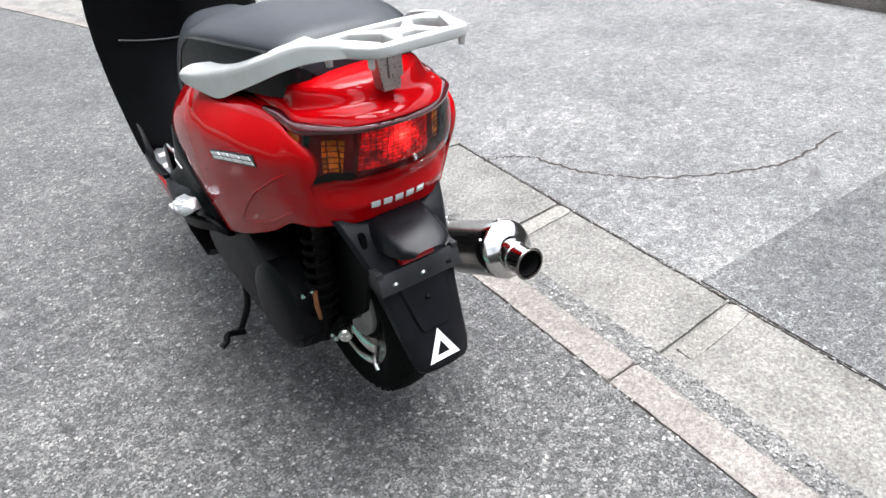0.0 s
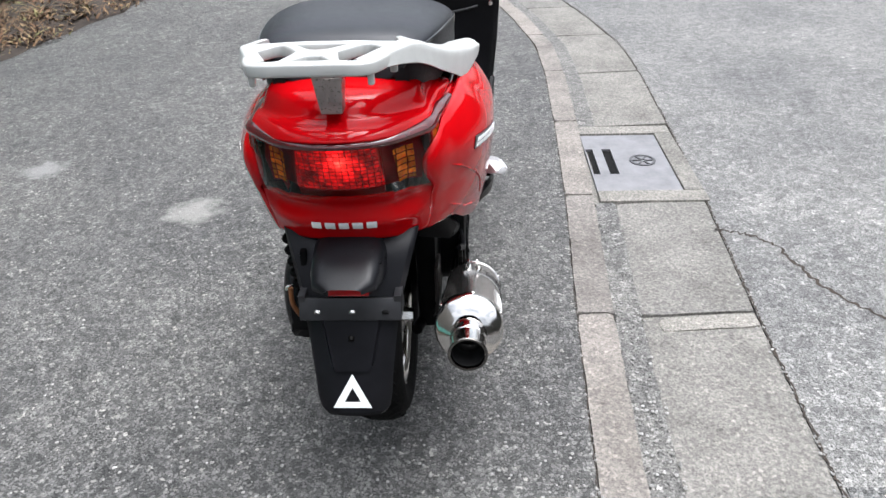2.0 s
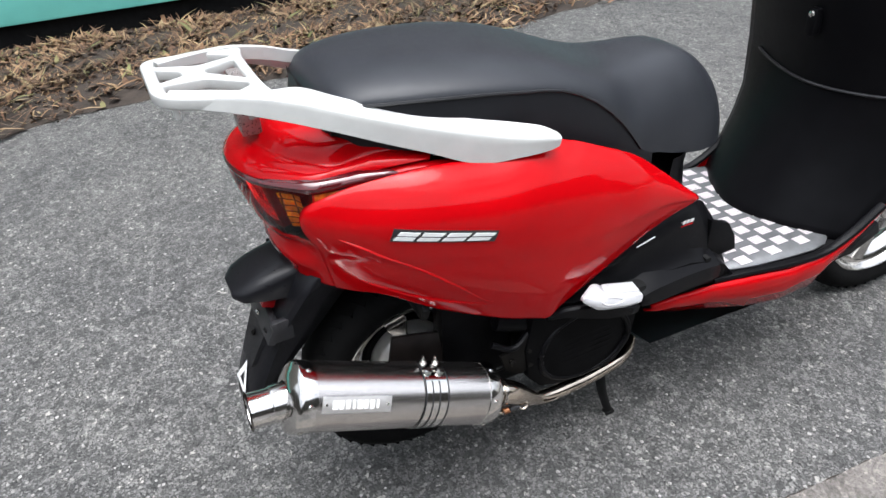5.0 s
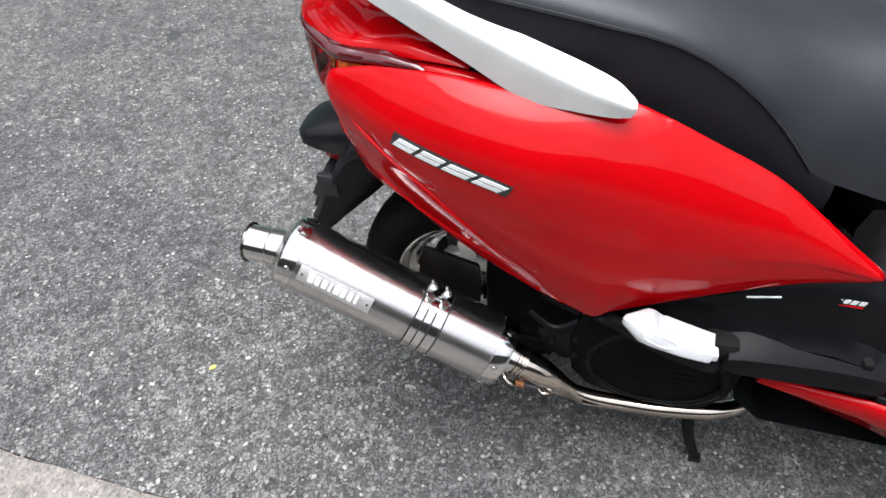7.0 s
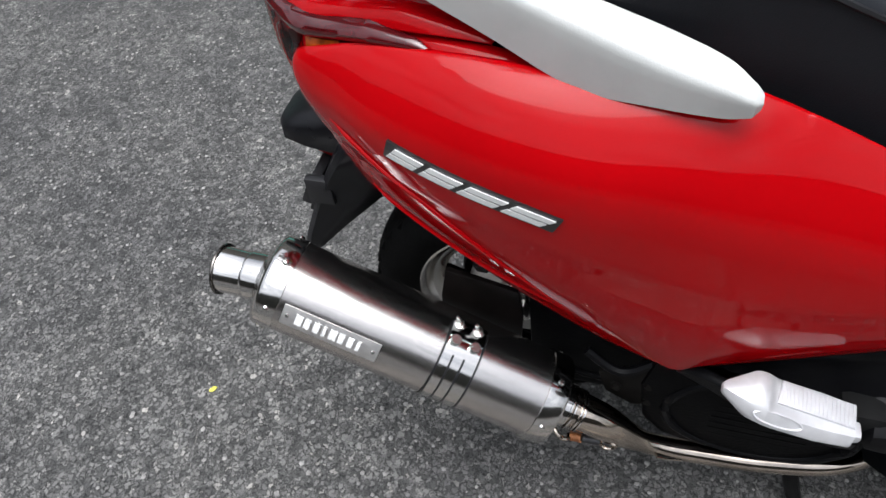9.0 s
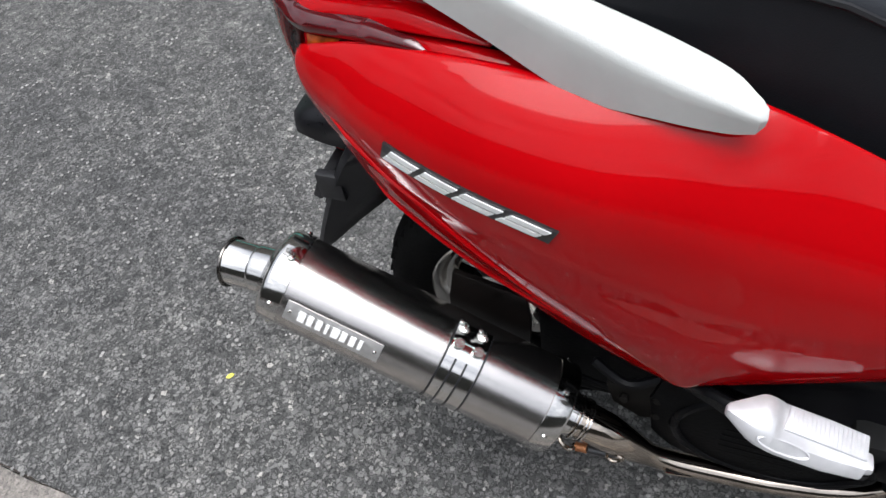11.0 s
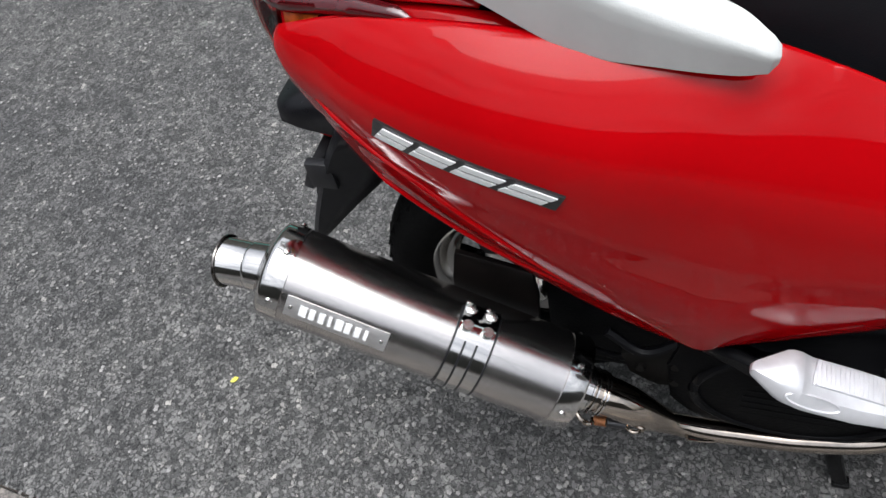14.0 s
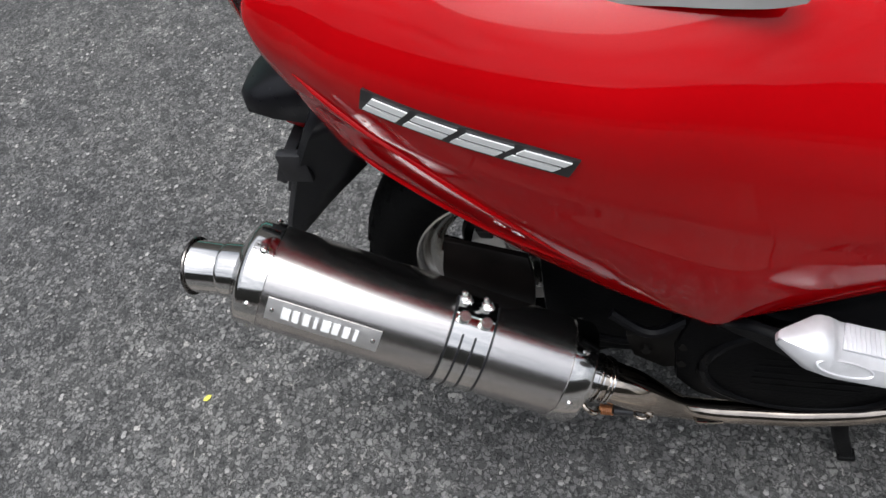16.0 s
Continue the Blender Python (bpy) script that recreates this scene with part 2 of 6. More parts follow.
M_ASPHALT = asphalt("dark_asphalt", (0.062, 0.0615, 0.060), (0.160, 0.1575, 0.153), (0.31, 0.30, 0.28), 118.0, 0.8, [((-0.70, 0.93), 0.10, (0.225, 0.22, 0.205)), ((-1.35, 1.25), 0.09, (0.20, 0.197, 0.19)), ((-0.99, -1.10), 0.045, (0.03, 0.03, 0.03))])
M_ROAD = asphalt("pale_road_asphalt", (0.135, 0.134, 0.130), (0.240, 0.238, 0.232), (0.36, 0.355, 0.34), 140.0, 0.7)
M_PATCH = asphalt("patched_asphalt", (0.075, 0.075, 0.075), (0.16, 0.16, 0.157), (0.30, 0.30, 0.29), 150.0, 0.7)
M_CHANNEL = asphalt("grit_filled_channel", (0.125, 0.122, 0.115), (0.215, 0.21, 0.20), (0.34, 0.33, 0.32), 140.0, 0.6)
M_MORTAR = concrete("dirty_mortar", (0.155, 0.151, 0.144), 200.0, 0.45)
M_KERB = concrete("kerb_concrete", (0.180, 0.167, 0.158))
M_JOINT = concrete("pale_mortar", (0.183, 0.177, 0.167), 220.0, 0.45)
M_GUTTER = concrete("gutter_concrete", (0.162, 0.157, 0.149), 160.0, 0.38)
M_RED = paint("red_gloss_paint", (0.33, 0.0008, 0.0024), 0.42, 0.0, 1.0, 0.06, 9.0, spec=0.0)
M_RED.node_tree.nodes["Principled BSDF"].inputs["Coat Roughness"].default_value = 0.03
M_RED.node_tree.nodes["Principled BSDF"].inputs["Coat IOR"].default_value = 1.27
M_LENS = clear_cover("smoked_red_lens", (0.93, 0.60, 0.54))
M_LENSDARK = paint("smoked_red_wing", (0.050, 0.0022, 0.003), 0.25, 0.0, 0.9, 0.3, 30.0, spec=0.1)
M_HOUSING = paint("dark_red_lamp_housing", (0.16, 0.003, 0.005), 0.35, 0.0, 0.3, 0.4, 45.0, spec=0.2)
M_AMBERSIDE = paint("amber_side_marker", (0.42, 0.075, 0.004), 0.2, 0.0, 0.8, 0.55, 110.0)
M_LENSRED = paint("clear_red_lens", (0.060, 0.002, 0.0035), 0.2, 0.0, 1.0, 0.2, 20.0, spec=0.2)
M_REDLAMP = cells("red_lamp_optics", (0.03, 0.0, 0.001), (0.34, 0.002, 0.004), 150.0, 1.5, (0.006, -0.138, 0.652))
M_AMBER = cells("amber_lamp_optics", (1.0, 0.30, 0.006), (1.0, 0.55, 0.020), 95.0, dim=0.55)
M_RACK = paint("silver_rack_paint", (0.42, 0.425, 0.41), 0.42, 0.15, 0.1, 0.05, 30.0, 0.15, 700.0)
M_SEAT = paint("grey_black_vinyl", (0.0165, 0.018, 0.0215), 0.38, 0.0, 0.0, 0.12, 22.0, 0.25, 900.0, spec=0.27)
M_SEATSIDE = paint("black_vinyl", (0.0095, 0.010, 0.012), 0.45, 0.0, 0.0, 0.15, 22.0, 0.3, 900.0, spec=0.2)
M_PLASTIC = paint("black_plastic", (0.0035, 0.0035, 0.0041), 0.33, 0.0, 0.0, 0.2, 30.0, 0.2, 1200.0, spec=0.09)
M_FENDER = paint("matt_black_plastic", (0.0060, 0.0060, 0.0072), 0.29, 0.0, 0.0, 0.2, 26.0, 0.05, 1000.0, spec=0.20)
M_GUARD = paint("satin_black_plastic", (0.0062, 0.0062, 0.0075), 0.32, 0.0, 0.0, 0.25, 26.0, 0.2, 1000.0, spec=0.13)
M_BRACKET = paint("worn_black_bracket", (0.016, 0.016, 0.0175), 0.4, 0.0, 0.0, 0.25, 40.0, 0.2, 700.0, spec=0.35)
M_PITCH = paint("pitch_black", (0.0022, 0.0022, 0.0022), 0.7, 0.0, 0.0, 0.3, 40.0, spec=0.04)
M_RUBBER = paint("tyre_rubber", (0.0040, 0.0040, 0.0040), 0.75, 0.0, 0.0, 0.3, 40.0, 0.3, 500.0, spec=0.07)
M_ALLOY = paint("silver_alloy", (0.62, 0.60, 0.57), 0.17, 1.0, 0.0, 0.14, 24.0)
M_DRUM = paint("dull_cast_aluminium", (0.56, 0.55, 0.53), 0.34, 0.8, 0.0, 0.2, 30.0, 0.2, 300.0)
# Black, pushed darker to hold the deep shade around the engine.
M_CASE = paint("near_black_engine_case", (0.0026, 0.0026, 0.0029), 0.40, 0.0, 0.0, 0.4, 30.0, 0.3, 260.0, spec=0.04)
M_STEEL = brushed("brushed_stainless", (0.58, 0.55, 0.53), 0.22, (900, 25, 25))
M_POLISH = paint("polished_stainless", (0.62, 0.60, 0.575), 0.12, 1.0, 0.0, 0.08, 12.0)
M_LIP = paint("darkened_steel_lip", (0.16, 0.15, 0.14), 0.2, 1.0, 0.0, 0.3, 40.0)
M_PIPE = paint("heat_tinted_pipe", (0.46, 0.40, 0.34), 0.09, 1.0, 0.0, 0.3, 22.0)
M_DARKMETAL = paint("dark_steel_bracket", (0.006, 0.0055, 0.005), 0.4, 0.0, 0.0, 0.25, 40.0, spec=0.06)
M_HANGER = paint("brown_black_steel", (0.007, 0.0055, 0.005), 0.3, 0.0, 0.0, 0.5, 30.0, spec=0.2)
M_BOLT = paint("zinc_bolt", (0.62, 0.61, 0.58), 0.25, 1.0, 0.0, 0.1, 60.0)
M_WHITE = paint("white_sticker", (0.78, 0.78, 0.77), 0.5, 0.0, 0.0, 0.04, 40.0)
M_BADGE = paint("badge_silver", (0.74, 0.75, 0.74), 0.3, 0.3, 0.2, 0.05, 60.0)
# Warm, darkened grey: shade and the red bodywork's reflection are put into the colour.
M_POST = paint("reflection_tinted_post", (0.30, 0.265, 0.255), 0.28, 0.65, 0.0, 0.15, 40.0)
M_BADGEBLACK = paint("badge_black", (0.012, 0.012, 0.013), 0.35, 0.0, 0.3, 0.1, 60.0)
M_PLATE = brushed("badge_plate", (0.66, 0.65, 0.635), 0.5, (500, 60, 60))
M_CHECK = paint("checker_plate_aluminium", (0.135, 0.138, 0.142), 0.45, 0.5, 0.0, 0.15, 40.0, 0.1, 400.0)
M_TREAD = paint("pale_raised_tread", (0.70, 0.63, 0.645), 0.35, 0.3, 0.0, 0.1, 60.0)
M_PEG = paint("pale_cast_peg", (0.56, 0.56, 0.57), 0.36, 0.4, 0.0, 0.1, 50.0)
M_REFLECT = paint("red_reflector", (0.35, 0.006, 0.008), 0.15, 0.0, 0.8, 0.1, 60.0)
M_STAND = paint("black_stand_paint", (0.006, 0.006, 0.006), 0.45, 0.0, 0.0, 0.3, 40.0, spec=0.12)
M_RUST = paint("rusty_spring_steel", (0.22, 0.085, 0.03), 0.5, 0.4, 0.0, 0.3, 60.0)
M_ROSETTE = paint("cast_rosette", (0.055, 0.055, 0.058), 0.6, 0.0, 0.0, 0.3, 60.0)
M_COVER = paint("grey_drain_plate", (0.145, 0.144, 0.150), 0.6, 0.2, 0.0, 0.2, 16.0, 0.2, 300.0)
M_WALL = concrete("grey_render", (0.16, 0.155, 0.145), 40.0)
M_DARKWALL = concrete("dark_blocker_grey", (0.055, 0.055, 0.050), 40.0)
# Near-black that paints shade into slots and hollows; also the wall's dark base.
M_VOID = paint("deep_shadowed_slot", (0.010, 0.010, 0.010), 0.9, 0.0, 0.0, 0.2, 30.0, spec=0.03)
M_TEAL = paint("turquoise_paint", (0.14, 0.46, 0.40), 0.5, 0.0, 0.1, 0.08, 6.0)
M_SOIL = paint("dark_soil", (0.028, 0.021, 0.016), 0.9, 0.0, 0.0, 0.35, 18.0, 0.8, 60.0)


def litter(name):
    """Dead grass and leaves, each blade of its own brown."""
    m, n, l, b, co = nodes_of(name, 0.85)
    g = n.new("ShaderNodeNewGeometry")
    own = ramp(n, l, g.outputs["Random Per Island"], [(0.0, (0.035, 0.022, 0.014)), (0.35, (0.10, 0.058, 0.034)), (0.65, (0.17, 0.10, 0.055)), (0.88, (0.26, 0.19, 0.11)), (1.0, (0.12, 0.13, 0.05))])
    broad = ramp(n, l, noise_tex(n, l, co, 3.0, 4), [(0.35, (0.55, 0.55, 0.55)), (0.65, (1.15, 1.12, 1.08))])
    l.new(mixed(n, l, 1.0, own, broad, "MULTIPLY"), b.inputs["Base Color"])
    return m


M_DRY = litter("dry_grass")
M_STONE = paint("loose_stone", (0.22, 0.215, 0.205), 0.8, 0.0, 0.0, 0.6, 17.0)
M_LEAF = paint("yellow_leaf", (0.55, 0.52, 0.08), 0.6, 0.0, 0.0, 0.2, 200.0)


# ---- mesh helpers ----
def link(name, bm, mat, smooth=True):
    bmesh.ops.recalc_face_normals(bm, faces=bm.faces)
    me = bpy.data.meshes.new(name)
    bm.to_mesh(me)
    bm.free()
    for m in (mat if isinstance(mat, (list, tuple)) else (mat,)):
        me.materials.append(m)
    if smooth:
        me.polygons.foreach_set("use_smooth", [True] * len(me.polygons))
        me.set_sharp_from_angle(angle=radians(38))
    return new(name, me)


def part(name, bm, material, parent, label="", smooth=True):
    ob = link(name, bm, material, smooth)
    ob.parent = parent
    ob.matrix_parent_inverse = Matrix.Translation(-parent.location)
    return tagged(ob, label) if label else ob


def thing(name, at, label, category, group="", kind=""):
    ob = new(name)
    ob.location, ob.empty_display_size = at, 0.1
    return tagged(ob, label, category, group, kind)


def solid(ob, thick, offset=0.0, bevel=0.0):
    m = ob.modifiers.new("thickness", "SOLIDIFY")
    m.thickness, m.offset = thick, offset
    if bevel:
        v = ob.modifiers.new("edges", "BEVEL")
        v.width, v.segments, v.limit_method = bevel, 2, "ANGLE"
    return ob


def grid(rows, bm=None, close=False):
    """A skin over rows of points of equal length."""
    bm = bm or bmesh.new()
    vs = [[bm.verts.new(p) for p in r] for r in rows]
    n = len(rows[0])
    for a, b in zip(vs, vs[1:]):
        for i in range(n if close else n - 1):
            q = (a[i], a[(i + 1) % n], b[(i + 1) % n], b[i])
            if len({v.index if v.index >= 0 else id(v) for v in q}) == 4:
                bm.faces.new(q)
    return bm


def capped(bm, dist=1e-5):
    bmesh.ops.remove_doubles(bm, verts=bm.verts, dist=dist)
    edges = [e for e in bm.edges if len(e.link_faces) == 1]
    if edges:
        bmesh.ops.holes_fill(bm, edges=edges, sides=0)
    return bm


def box(cx, cy, cz, sx, sy, sz, bevel=0.0, m=None, bm=None):
    own = bmesh.new()
    bmesh.ops.create_cube(own, size=1.0, matrix=Matrix.Translation((cx, cy, cz)) @ (m or Matrix()) @ Matrix.Diagonal((sx, sy, sz, 1)))
    if bevel:
        bmesh.ops.bevel(own, geom=own.edges[:], offset=bevel, segments=2, affect="EDGES", profile=0.6)
    if bm is None:
        return own
    return join(bm, own)


def join(bm, other):
    me = bpy.data.meshes.new("tmp")
    other.to_mesh(me)
    other.free()
    bm.from_mesh(me)
    bpy.data.meshes.remove(me)
    return bm


def spline(pts, per=8):
    """Points on a smooth curve through pts."""
    p = [Vector(q) for q in pts]
    p = [2 * p[0] - p[1], *p, 2 * p[-1] - p[-2]]
    out = []
    for i in range(1, len(p) - 2):
        for k in range(per):
            t = k / per
            a, b, c, d = p[i - 1 : i + 3]
            out.append(0.5 * (2 * b + (c - a) * t + (2 * a - 5 * b + 4 * c - d) * t * t + (3 * b - a - 3 * c + d) * t ** 3))
    out.append(p[-2])
    return out


def tube(pts, radius, sides=14, per=8, bm=None, flat=1.0):
    path = spline(pts, per) if per > 1 else [Vector(q) for q in pts]
    rows, up = [], Vector((0.13, 0.21, 1)).normalized()
    for i, q in enumerate(path):
        d = (path[min(i + 1, len(path) - 1)] - path[max(i - 1, 0)]).normalized()
        side = d.cross(up).normalized()
        top = side.cross(d)
        r = radius(i / (len(path) - 1)) if callable(radius) else radius
        rows.append([q + r * (math.cos(a) * side + flat * math.sin(a) * top) for a in np.linspace(0, 2 * math.pi, sides, endpoint=False)])
    own = capped(grid(rows, close=True))
    return own if bm is None else join(bm, own)


def frame_of(a, b):
    """A matrix whose z runs from a to b, at a."""
    z = (Vector(b) - Vector(a)).normalized()
    return Matrix.Translation(a) @ z.to_track_quat("Z", "Y").to_matrix().to_4x4()


def lathe(profile, m, sides=40, bm=None):
    """Turns a profile of (radius, height) round m's z axis."""
    rows = [[m @ Vector((r * math.cos(a), r * math.sin(a), h)) for a in np.linspace(0, 2 * math.pi, sides, endpoint=False)] for r, h in profile]
    own = grid(rows, close=True)
    bmesh.ops.remove_doubles(own, verts=own.verts, dist=1e-6)
    return own if bm is None else join(bm, own)


def prism(outline, depth, m=None, bevel=0.0, bm=None):
    """A flat outline of (x, y) thickened by depth along z, under m."""
    own = bmesh.new()
    m = m or Matrix()
    f = own.faces.new([own.verts.new((x, y, 0)) for x, y in outline])
    new_faces = bmesh.ops.extrude_face_region(own, geom=[f])["geom"]
    bmesh.ops.translate(own, verts=[v for v in new_faces if isinstance(v, bmesh.types.BMVert)], vec=(0, 0, depth))
    if bevel:
        bmesh.ops.bevel(own, geom=own.edges[:], offset=bevel, segments=2, affect="EDGES", profile=0.6)
    bmesh.ops.transform(own, matrix=m, verts=own.verts)
    return own if bm is None else join(bm, own)


# ---- ground, road and kerb ----
KERB_LINE = [(-40.0, -2.0), (-6.0, 0.06), (-1.5, 0.335), (-0.6, 0.38), (0.0, 0.405), (0.4, 0.425), (1.0, 0.462), (1.6, 0.485), (2.2, 0.500), (2.65, 0.49), (3.2, 0.40), (3.9, 0.246), (5.0, -0.09), (8.0, -1.2), (40.0, -14.0)]


def kerb_x(y):
    """The inner edge of the kerb strip."""
    return float(np.interp(y, [a for a, _ in KERB_LINE], [b for _, b in KERB_LINE]))


def build_ground():
    ys = [-60.0] + [a for a, _ in KERB_LINE][0:2] + list(np.arange(-5.0, 9.01, 0.25)) + [14.0, 24.0, 40.0, 60.0]
    bm = bmesh.new()
    rows = []
    for y in ys:
        k = kerb_x(y)
        rows.append([bm.verts.new(p) for p in ((-60, y, 0), (-3.0, y, 0), (k - 0.002, y, 0), (k - 0.002, y, -0.010), (k + 0.4235, y, -0.010), (k + 0.4235, y, 0), (6.0, y, 0), (60, y, 0))])
    slot = (0, 0, 1, 1, 1, 2, 2)
    for a, b in zip(rows, rows[1:]):
        for i in range(7):
            bm.faces.new((a[i], a[i + 1], b[i + 1], b[i])).material_index = slot[i]
    g = link("ground", bm, [M_ASPHALT, M_MORTAR, M_ROAD], False)
    return tagged(g, "weathered grey asphalt ground with pale road beyond", "ground", kind="structure")


ground = build_ground()


def strip_piece(y0, y1, off0, off1, z0, z1, skew=0.0, jitter=0.004):
    """A concrete block that follows the kerb line between y0 and y1."""
    bm = bmesh.new()
    jit = lambda s=jitter: random.uniform(-s, s)
    bot, top = [], []
    steps, ends = max(3, int((y1 - y0) / 0.035)), 5
    ring = [(y0, off0 + (off1 - off0) * k / ends) for k in range(ends)] + [(y0 + (y1 - y0) * k / steps, off1) for k in range(steps)]
    ring += [(y1, off1 + (off0 - off1) * k / ends) for k in range(ends)] + [(y1 + (y0 - y1) * k / steps, off0) for k in range(steps)]
    tilt = [jit(0.0012) for _ in range(4)]
    for y, o in ring:
        f, g = (o - off0) / (off1 - off0), (y - y0) / (y1 - y0)
        yy = y + skew * f + jit(0.0012)
        xx = kerb_x(yy) + o + jit(0.0016)
        dz = (tilt[0] * (1 - g) + tilt[1] * g) * (1 - f) + (tilt[2] * (1 - g) + tilt[3] * g) * f
        bot.append(bm.verts.new((xx, yy, z0)))
        top.append(bm.verts.new((xx, yy, z1 + dz)))
    bm.faces.new(top)
    bm.faces.new(bot[::-1])
    n = len(ring)
    for i in range(n):
        bm.faces.new((bot[i], bot[(i + 1) % n], top[(i + 1) % n], top[i]))
    upper = set(top)
    bmesh.ops.bevel(bm, geom=[e for e in bm.edges if all(v in upper for v in e.verts)], offset=0.004, segments=1, affect="EDGES", profile=0.5)
    return bm


kerb = thing("kerb", (0.45, 0.4, 0), "narrow strip of worn concrete kerb blocks", "kerb", kind="structure")
for k in range(-4, 9):
    y = 0.397 + 0.612 * k
    part("kerb_block", strip_piece(y - 0.607, y, 0.0, 0.086, -0.03, 0.004), M_KERB, kerb)
gutter = thing("gutter", (0.7, 0.4, 0), "concrete gutter covers along the roadside", "gutter", kind="structure")
for y0, y1 in ((-2.04, -1.45), (-1.44, -0.83), (-0.82, -0.228), (-0.218, 0.385), (0.397, 0.955), (1.575, 2.2), (2.21, 2.82), (2.83, 3.44), (3.45, 4.06), (4.07, 4.68)):
    part("gutter_cover", strip_piece(y0, y1, 0.150, 0.4215, -0.03, -0.002, 0.02), M_GUTTER, gutter)
for y0, y1 in [(0.397 + 0.612 * (k - 1), 0.397 + 0.612 * k) for k in range(-4, 1)] + [(0.397, 0.962), (1.564, 2.2)] + [(2.2 + 0.612 * k, 2.2 + 0.612 * (k + 1)) for k in range(4)]:
    part("grit_channel", strip_piece(y0, y1, 0.0865, 0.1520, -0.03, -0.0012), M_CHANNEL, gutter, "grit-filled channel between kerb and slab" if y1 < -1.0 else "")
for y in (0.331, -0.282):
    part("mortar_joint", strip_piece(y, y + 0.050, 0.190, 0.419, -0.03, 0.0005, 0.02), M_JOINT, gutter)


def build_drain():
    """A drain with a concrete frame, a slotted steel cover and a cast rosette."""
    t = thing("drain_cover", (0.74, 1.26, 0), "grey steel drain cover with two slots in a concrete frame", "drain cover")
    k = kerb_x(1.26)
    x0, x1, y0, y1 = k + 0.093, k + 0.425, 0.965, 1.56
    for nm, (cx, cy, sx, sy) in (("near", ((x0 + x1) / 2, y0 + 0.035, x1 - x0, 0.07)), ("far", ((x0 + x1) / 2, y1 - 0.035, x1 - x0, 0.07)), ("side", (x1 - 0.03, (y0 + y1) / 2, 0.06, y1 - y0 - 0.144))):
        part("frame_bar", box(cx, cy, -0.013, sx, sy, 0.036, 0.004), M_GUTTER, t)
    cx, cy = (x0 + x1 - 0.06) / 2, (y0 + y1) / 2
    w, h = x1 - 0.064 - x0, y1 - y0 - 0.15
    xs = [cx - w / 2 + d for d in (0.0, 0.004, 0.028, 0.060, 0.090, w)]
    ys = [cy - h / 2, cy - 0.10, cy + 0.10, cy + h / 2]
    bm = bmesh.new()
    vs = [[bm.verts.new((x, y, -0.001)) for x in xs] for y in ys]
    for r in range(3):
        for c in range(5):
            if not (r == 1 and c in (1, 3)):
                bm.faces.new((vs[r][c], vs[r][c + 1], vs[r + 1][c + 1], vs[r + 1][c]))
    low = bmesh.ops.extrude_face_region(bm, geom=bm.faces[:])["geom"]
    bmesh.ops.translate(bm, verts=[v for v in low if isinstance(v, bmesh.types.BMVert)], vec=(0, 0, -0.014))
    part("plate", bm, M_COVER, t, "weathered grey steel plate", False)
    # Near-black sheet close under the plate paints the slots' depth as shade.
    part("slot_bed", box(cx - w / 2 + 0.06, cy, -0.0100, 0.10, 0.24, 0.003), M_VOID, t)
    ring = frame_of((cx + 0.05, cy, 0.0005), (cx + 0.05, cy, 1))
    part("rosette", lathe([(0.036, 0), (0.036, 0.002), (0.044, 0.002), (0.044, 0)], ring, 28), M_ROSETTE, t)
    for i in range(6):
        a = math.radians(60 * i)
        part("spoke", box(cx + 0.05 + 0.02 * math.cos(a), cy + 0.02 * math.sin(a), 0.001, 0.026, 0.007, 0.003, 0.0, Matrix.Rotation(a, 4, "Z")), M_ROSETTE, t)
    return t


build_drain()


def flat_shape(points, z, name, mat, label, category):
    bm = bmesh.new()
    f = bm.faces.new([bm.verts.new((x, y, z)) for x, y in points])
    e = bmesh.ops.extrude_face_region(bm, geom=[f])["geom"]
    bmesh.ops.translate(bm, verts=[v for v in e if isinstance(v, bmesh.types.BMVert)], vec=(0, 0, 0.004))
    return tagged(link(name, bm, mat, False), label, category, kind="structure")


flat_shape([(kerb_x(-0.11) + 0.432, -0.11), (kerb_x(-5) + 0.432, -5), (2.6, -5), (2.6, -0.11)], 0.0, "road_patch", M_PATCH, "darker rectangular asphalt repair in the road", "road patch")


def crack(pts, width, name="road_crack", wander=0.008):
    """A thin ragged crack filled with dirt."""
    rng = random.Random(5)
    path = spline([(x, y, 0) for x, y in pts], 14)
    left, right = [], []
    for i, q in enumerate(path):
        d = (path[min(i + 1, len(path) - 1)] - path[max(i - 1, 0)]).normalized()
        s = Vector((-d.y, d.x, 0))
        j = rng.uniform(-wander, wander)
        w = width * rng.uniform(0.4, 1.3)
        left.append(q + s * (j + w) + Vector((0, 0, 0.0012)))
        right.append(q + s * (j - w) + Vector((0, 0, 0.0012)))
    return tagged(link(name, grid([left, right]), M_SOIL, False), "thin dirt-filled crack in the asphalt", "crack", kind="structure")


crack([(0.86, 0.79), (0.93, 0.77), (1.0, 0.70), (1.05, 0.51), (1.17, 0.34), (1.37, 0.20), (1.6, 0.12), (1.9, 0.14)], 0.0045)
crack([(kerb_x(y) - 0.002, y) for y in np.arange(-2.0, 4.8, 0.2)], 0.0012, "edge_crack", 0.003)
crack([(kerb_x(y) + 0.4245, y) for y in np.arange(-2.0, 4.8, 0.09)], 0.0028, "edge_crack", 0.004)
crack([(1.0, -0.26), (1.2, -0.33), (1.45, -0.5), (1.8, -0.62)], 0.003)


